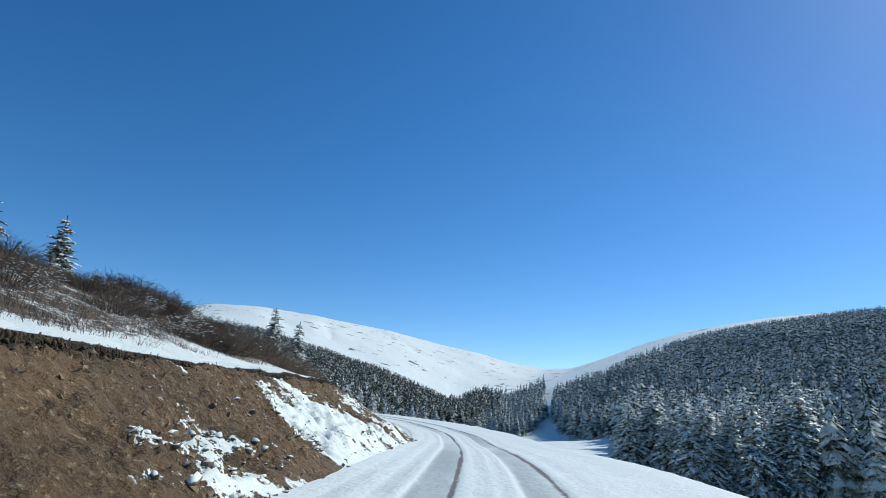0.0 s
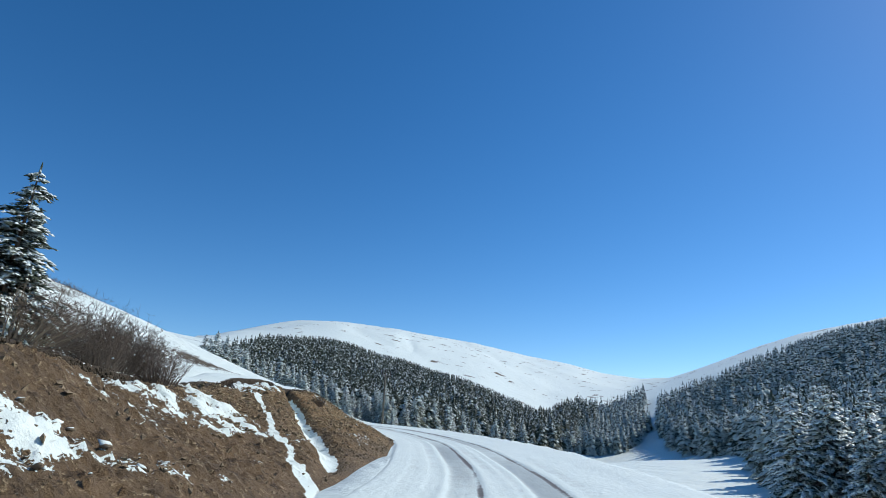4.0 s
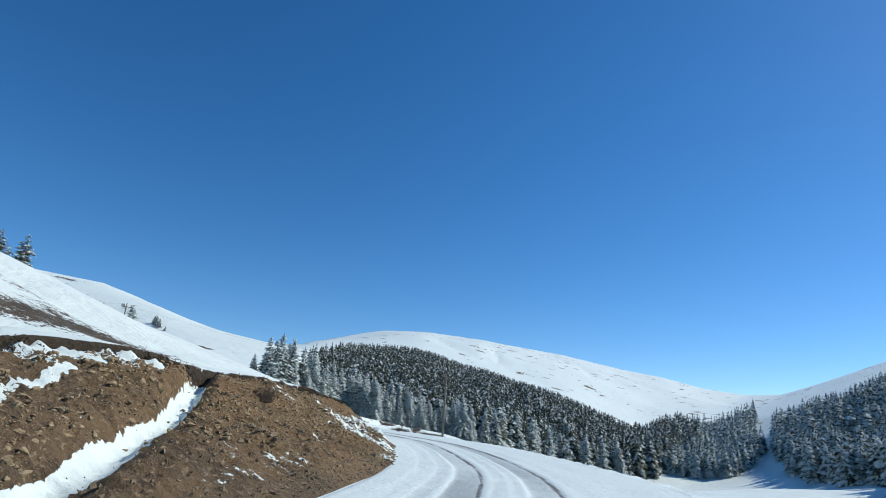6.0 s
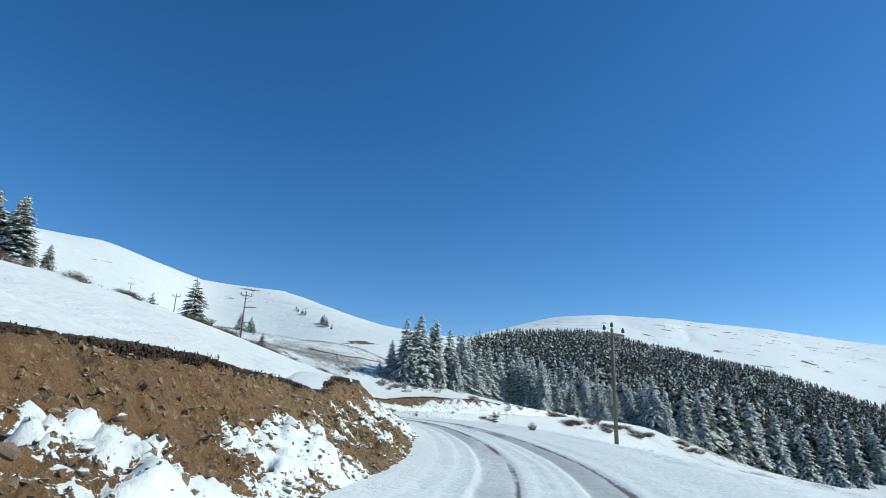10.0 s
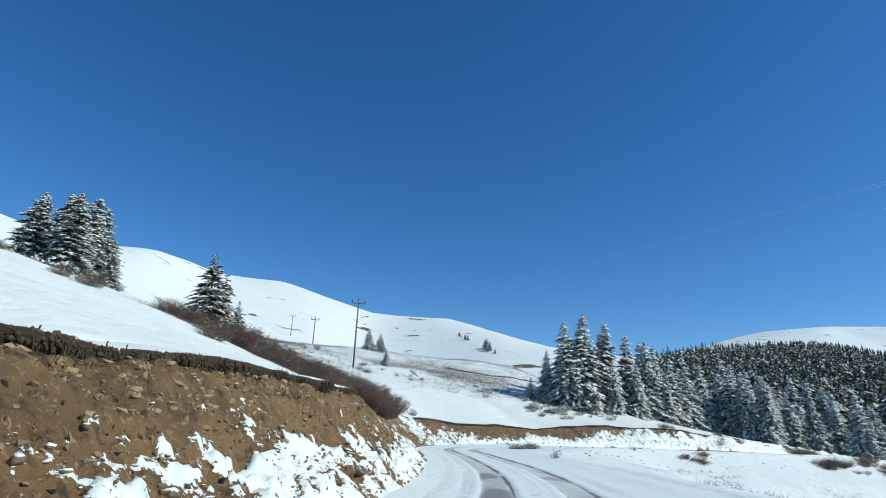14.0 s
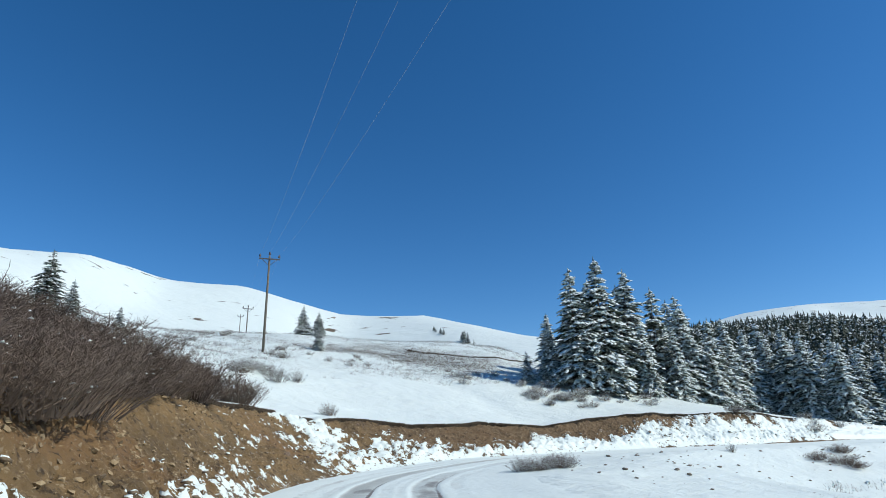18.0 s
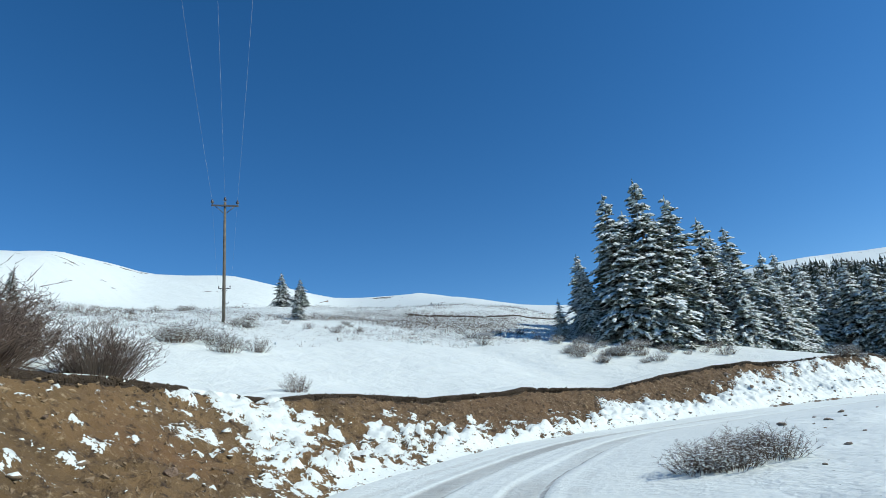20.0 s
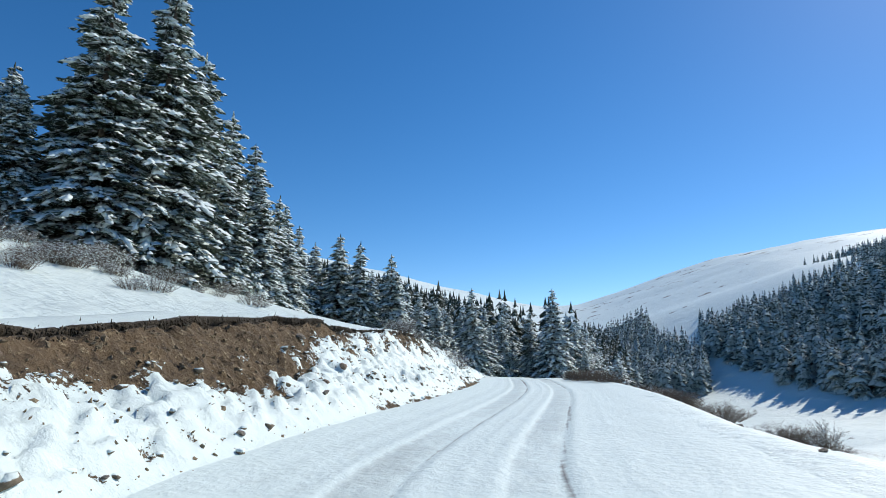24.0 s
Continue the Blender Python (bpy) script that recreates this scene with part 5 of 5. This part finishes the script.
def capped_material():
    """Angular stones with snow lying on what faces up."""
    s = Shader("snow_capped_stone")
    p = s.place()
    g = s.node("NewGeometry")
    up = s.node("SeparateXYZ")
    s.t.links.new(g.outputs["Normal"], up.inputs[0])
    isl = g.outputs["Random Per Island"]
    stone = s.mix(s.noise(p, 22, 4), s.mix(isl, (0.10, 0.07, 0.04), (0.34, 0.26, 0.16)), s.mix(isl, (0.2, 0.16, 0.11), (0.12, 0.09, 0.055)))
    k = s.ramp(s.math("ADD", up.outputs[2], s.math("ADD", s.math("MULTIPLY", s.math("SUBTRACT", s.noise(p, 14, 4), 0.5), 1.1), s.math("MULTIPLY", s.math("SUBTRACT", isl, 0.5), 0.9))), 0.25, 0.4)
    return s.done(s.mix(k, stone, SNOW), 0.8, s.bump(s.noise(p, 45, 4), 0.6, 0.02))


def build_capped_rubble():
    rng = np.random.default_rng(37)
    n = 11000
    y0 = np.concatenate([rng.uniform(12, 38, n // 5), rng.uniform(58, 112, n // 2), rng.uniform(112, 158, n - n // 5 - n // 2)])
    s, k = np.interp(y0, LINE[:, 1], LINE_S), rng.random(n) ** 1.1 * 0.86
    x, y, z, b = bank_point(s, k)
    size = 0.016 + 0.065 * rng.random(n) ** 3.5
    keep = (b < 0.2) & ((b > -0.15) | (rng.random(n) < 0.08))
    verts, faces = boulders(np.stack([x, y, z + size * 0.1], 1)[keep], size[keep], rng)
    ob = new("rubble", mesh_of("rubble", verts, faces, capped_material(), True))
    tagged(ob, "angular broken stones with snow on them, along the foot of the bank", "rubble", kind="stuff")


def build_stony_face():
    """Angular ochre stones sticking out of the earth face."""
    rng = np.random.default_rng(39)
    n = 11000
    y0 = np.concatenate([rng.uniform(44, 64, 6000), rng.uniform(64, 118, 5000)])
    s, k = np.interp(y0, LINE[:, 1], LINE_S), rng.uniform(0.3, 0.93, n)
    pocket = fbm(s * 0.7, k * 5, 92, 4)
    x, y, z, b = bank_point(s, k)
    keep = (pocket > -0.03) & (b > -0.1)
    size = np.where(y0 < 64, 0.012 + 0.05 * rng.random(n) ** 4, 0.013 + 0.052 * rng.random(n) ** 4)
    verts, faces = boulders(np.stack([x, y, z + 0.15 * size], 1)[keep], size[keep], rng, (1.4, 1.0, 0.75))
    ob = new("rubble", mesh_of("rubble", verts, faces, island_material("ochre_stone", (0.18, 0.125, 0.06), (0.46, 0.36, 0.21)), False))
    tagged(ob, "angular ochre stones sticking out of the earth bank", "rubble", kind="stuff")


def build_rubble():
    rng = np.random.default_rng(19)
    n = 34000
    y0 = np.concatenate([rng.uniform(12, 108, n // 3), rng.uniform(48, 108, n // 3), rng.uniform(108, 156, n - 2 * (n // 3))])
    s, k = np.interp(y0, LINE[:, 1], LINE_S), rng.random(n) ** 1.2 * 0.9
    x, y, z, b = bank_point(s, k)
    size = 0.012 + 0.05 * rng.random(n) ** 4
    keep = (b > -0.03) | (rng.random(n) < 0.15)
    verts, faces = lumps(np.stack([x, y, z - size * 0.1], 1)[keep], size[keep], rng)
    ob = new("rubble", mesh_of("rubble", verts, faces, island_material("rubble_stone", (0.11, 0.075, 0.04), (0.36, 0.28, 0.17)), False))
    tagged(ob, "loose brown rubble and small stones scattered over the bank", "rubble", kind="stuff")


def build_turf_edge():
    """Torn sods and roots hanging along the edge of the bank."""
    rng = np.random.default_rng(23)
    y0 = np.concatenate([rng.uniform(10, 72, 11000), rng.uniform(72, 110, 10000), rng.uniform(110, 165, 9000)])
    s, k = np.interp(y0, LINE[:, 1], LINE_S), 0.992 - 0.115 * rng.random(len(y0)) ** 1.3
    gap = fbm(s * 0.5, s * 0, 99, 4)
    x, y, z, b = bank_point(s, k)
    size = (0.012 + 0.026 * rng.random(len(y0)) ** 2) * (1 + 1.2 * gap)
    p = np.interp(y0, COVER[:, 0], COVER[:, 3])
    keep = (p > 0.55) & (gap > -0.18)
    spot = np.stack([x, y, z - 0.03], 1)[keep]
    verts, faces = boulders(spot, size[keep], rng, (1.0, 1.0, 1.0))
    # blades of dead grass among the sods, some upright, most hanging
    n = len(spot) * 2
    root = spot[rng.integers(0, len(spot), n)] + rng.normal(0, 0.03, (n, 3))
    side = rng.normal(0, 1, (n, 3)) * (1, 1, 0.2)
    side /= np.linalg.norm(side, axis=1)[:, None]
    tip = root + rng.normal(0, 0.022, (n, 3)) + np.stack([np.zeros(n), np.zeros(n), np.where(rng.random(n) < 0.12, 0.02, -0.13) * rng.uniform(0.4, 1.2, n)], 1)
    blades = np.stack([root - side * 0.011, root + side * 0.011, tip], 1).reshape(-1, 3)
    faces = np.concatenate([faces, len(verts) + np.arange(3 * n).reshape(-1, 3)])
    verts = np.concatenate([verts, blades])
    ob = new("turf_edge", mesh_of("turf_edge", verts, faces, island_material("torn_turf", (0.028, 0.02, 0.012), (0.10, 0.073, 0.04)), True))
    tagged(ob, "dark torn sods and roots along the edge of the bank", "turf edge", kind="stuff")


def build_ledge():
    """A low torn ledge across the meadow above the pole."""
    rng = np.random.default_rng(29)
    line = spline(np.array([(-73.5, 146.4), (-70.6, 146.0), (-68.3, 146.2), (-65.7, 148.0), (-63.2, 149.8), (-62.2, 152.5), (-61.2, 155.0), (-59.0, 157.0)]), 50)
    spot = np.repeat(line, 4, axis=0) + rng.normal(0, 0.1, (len(line) * 4, 2))
    z = terrain(spot[:, 0], spot[:, 1])[0]
    gap = fbm(spot[:, 0] * 0.5, spot[:, 1] * 0, 33, 4)
    keep = gap > -0.12
    size = (0.05 + 0.07 * rng.random(len(z)) ** 2)[keep]
    verts, faces = boulders(np.stack([spot[:, 0], spot[:, 1], z - 0.02], 1)[keep], size, rng, (1.2, 1.0, 0.9))
    ob = new("turf_edge", mesh_of("turf_edge", verts, faces, bpy.data.materials["torn_turf"], False))
    tagged(ob, "dark torn turf ledge running across the snowy meadow", "turf edge", kind="stuff")


build_rubble()
build_capped_rubble()
build_stony_face()
build_turf_edge()
build_ledge()
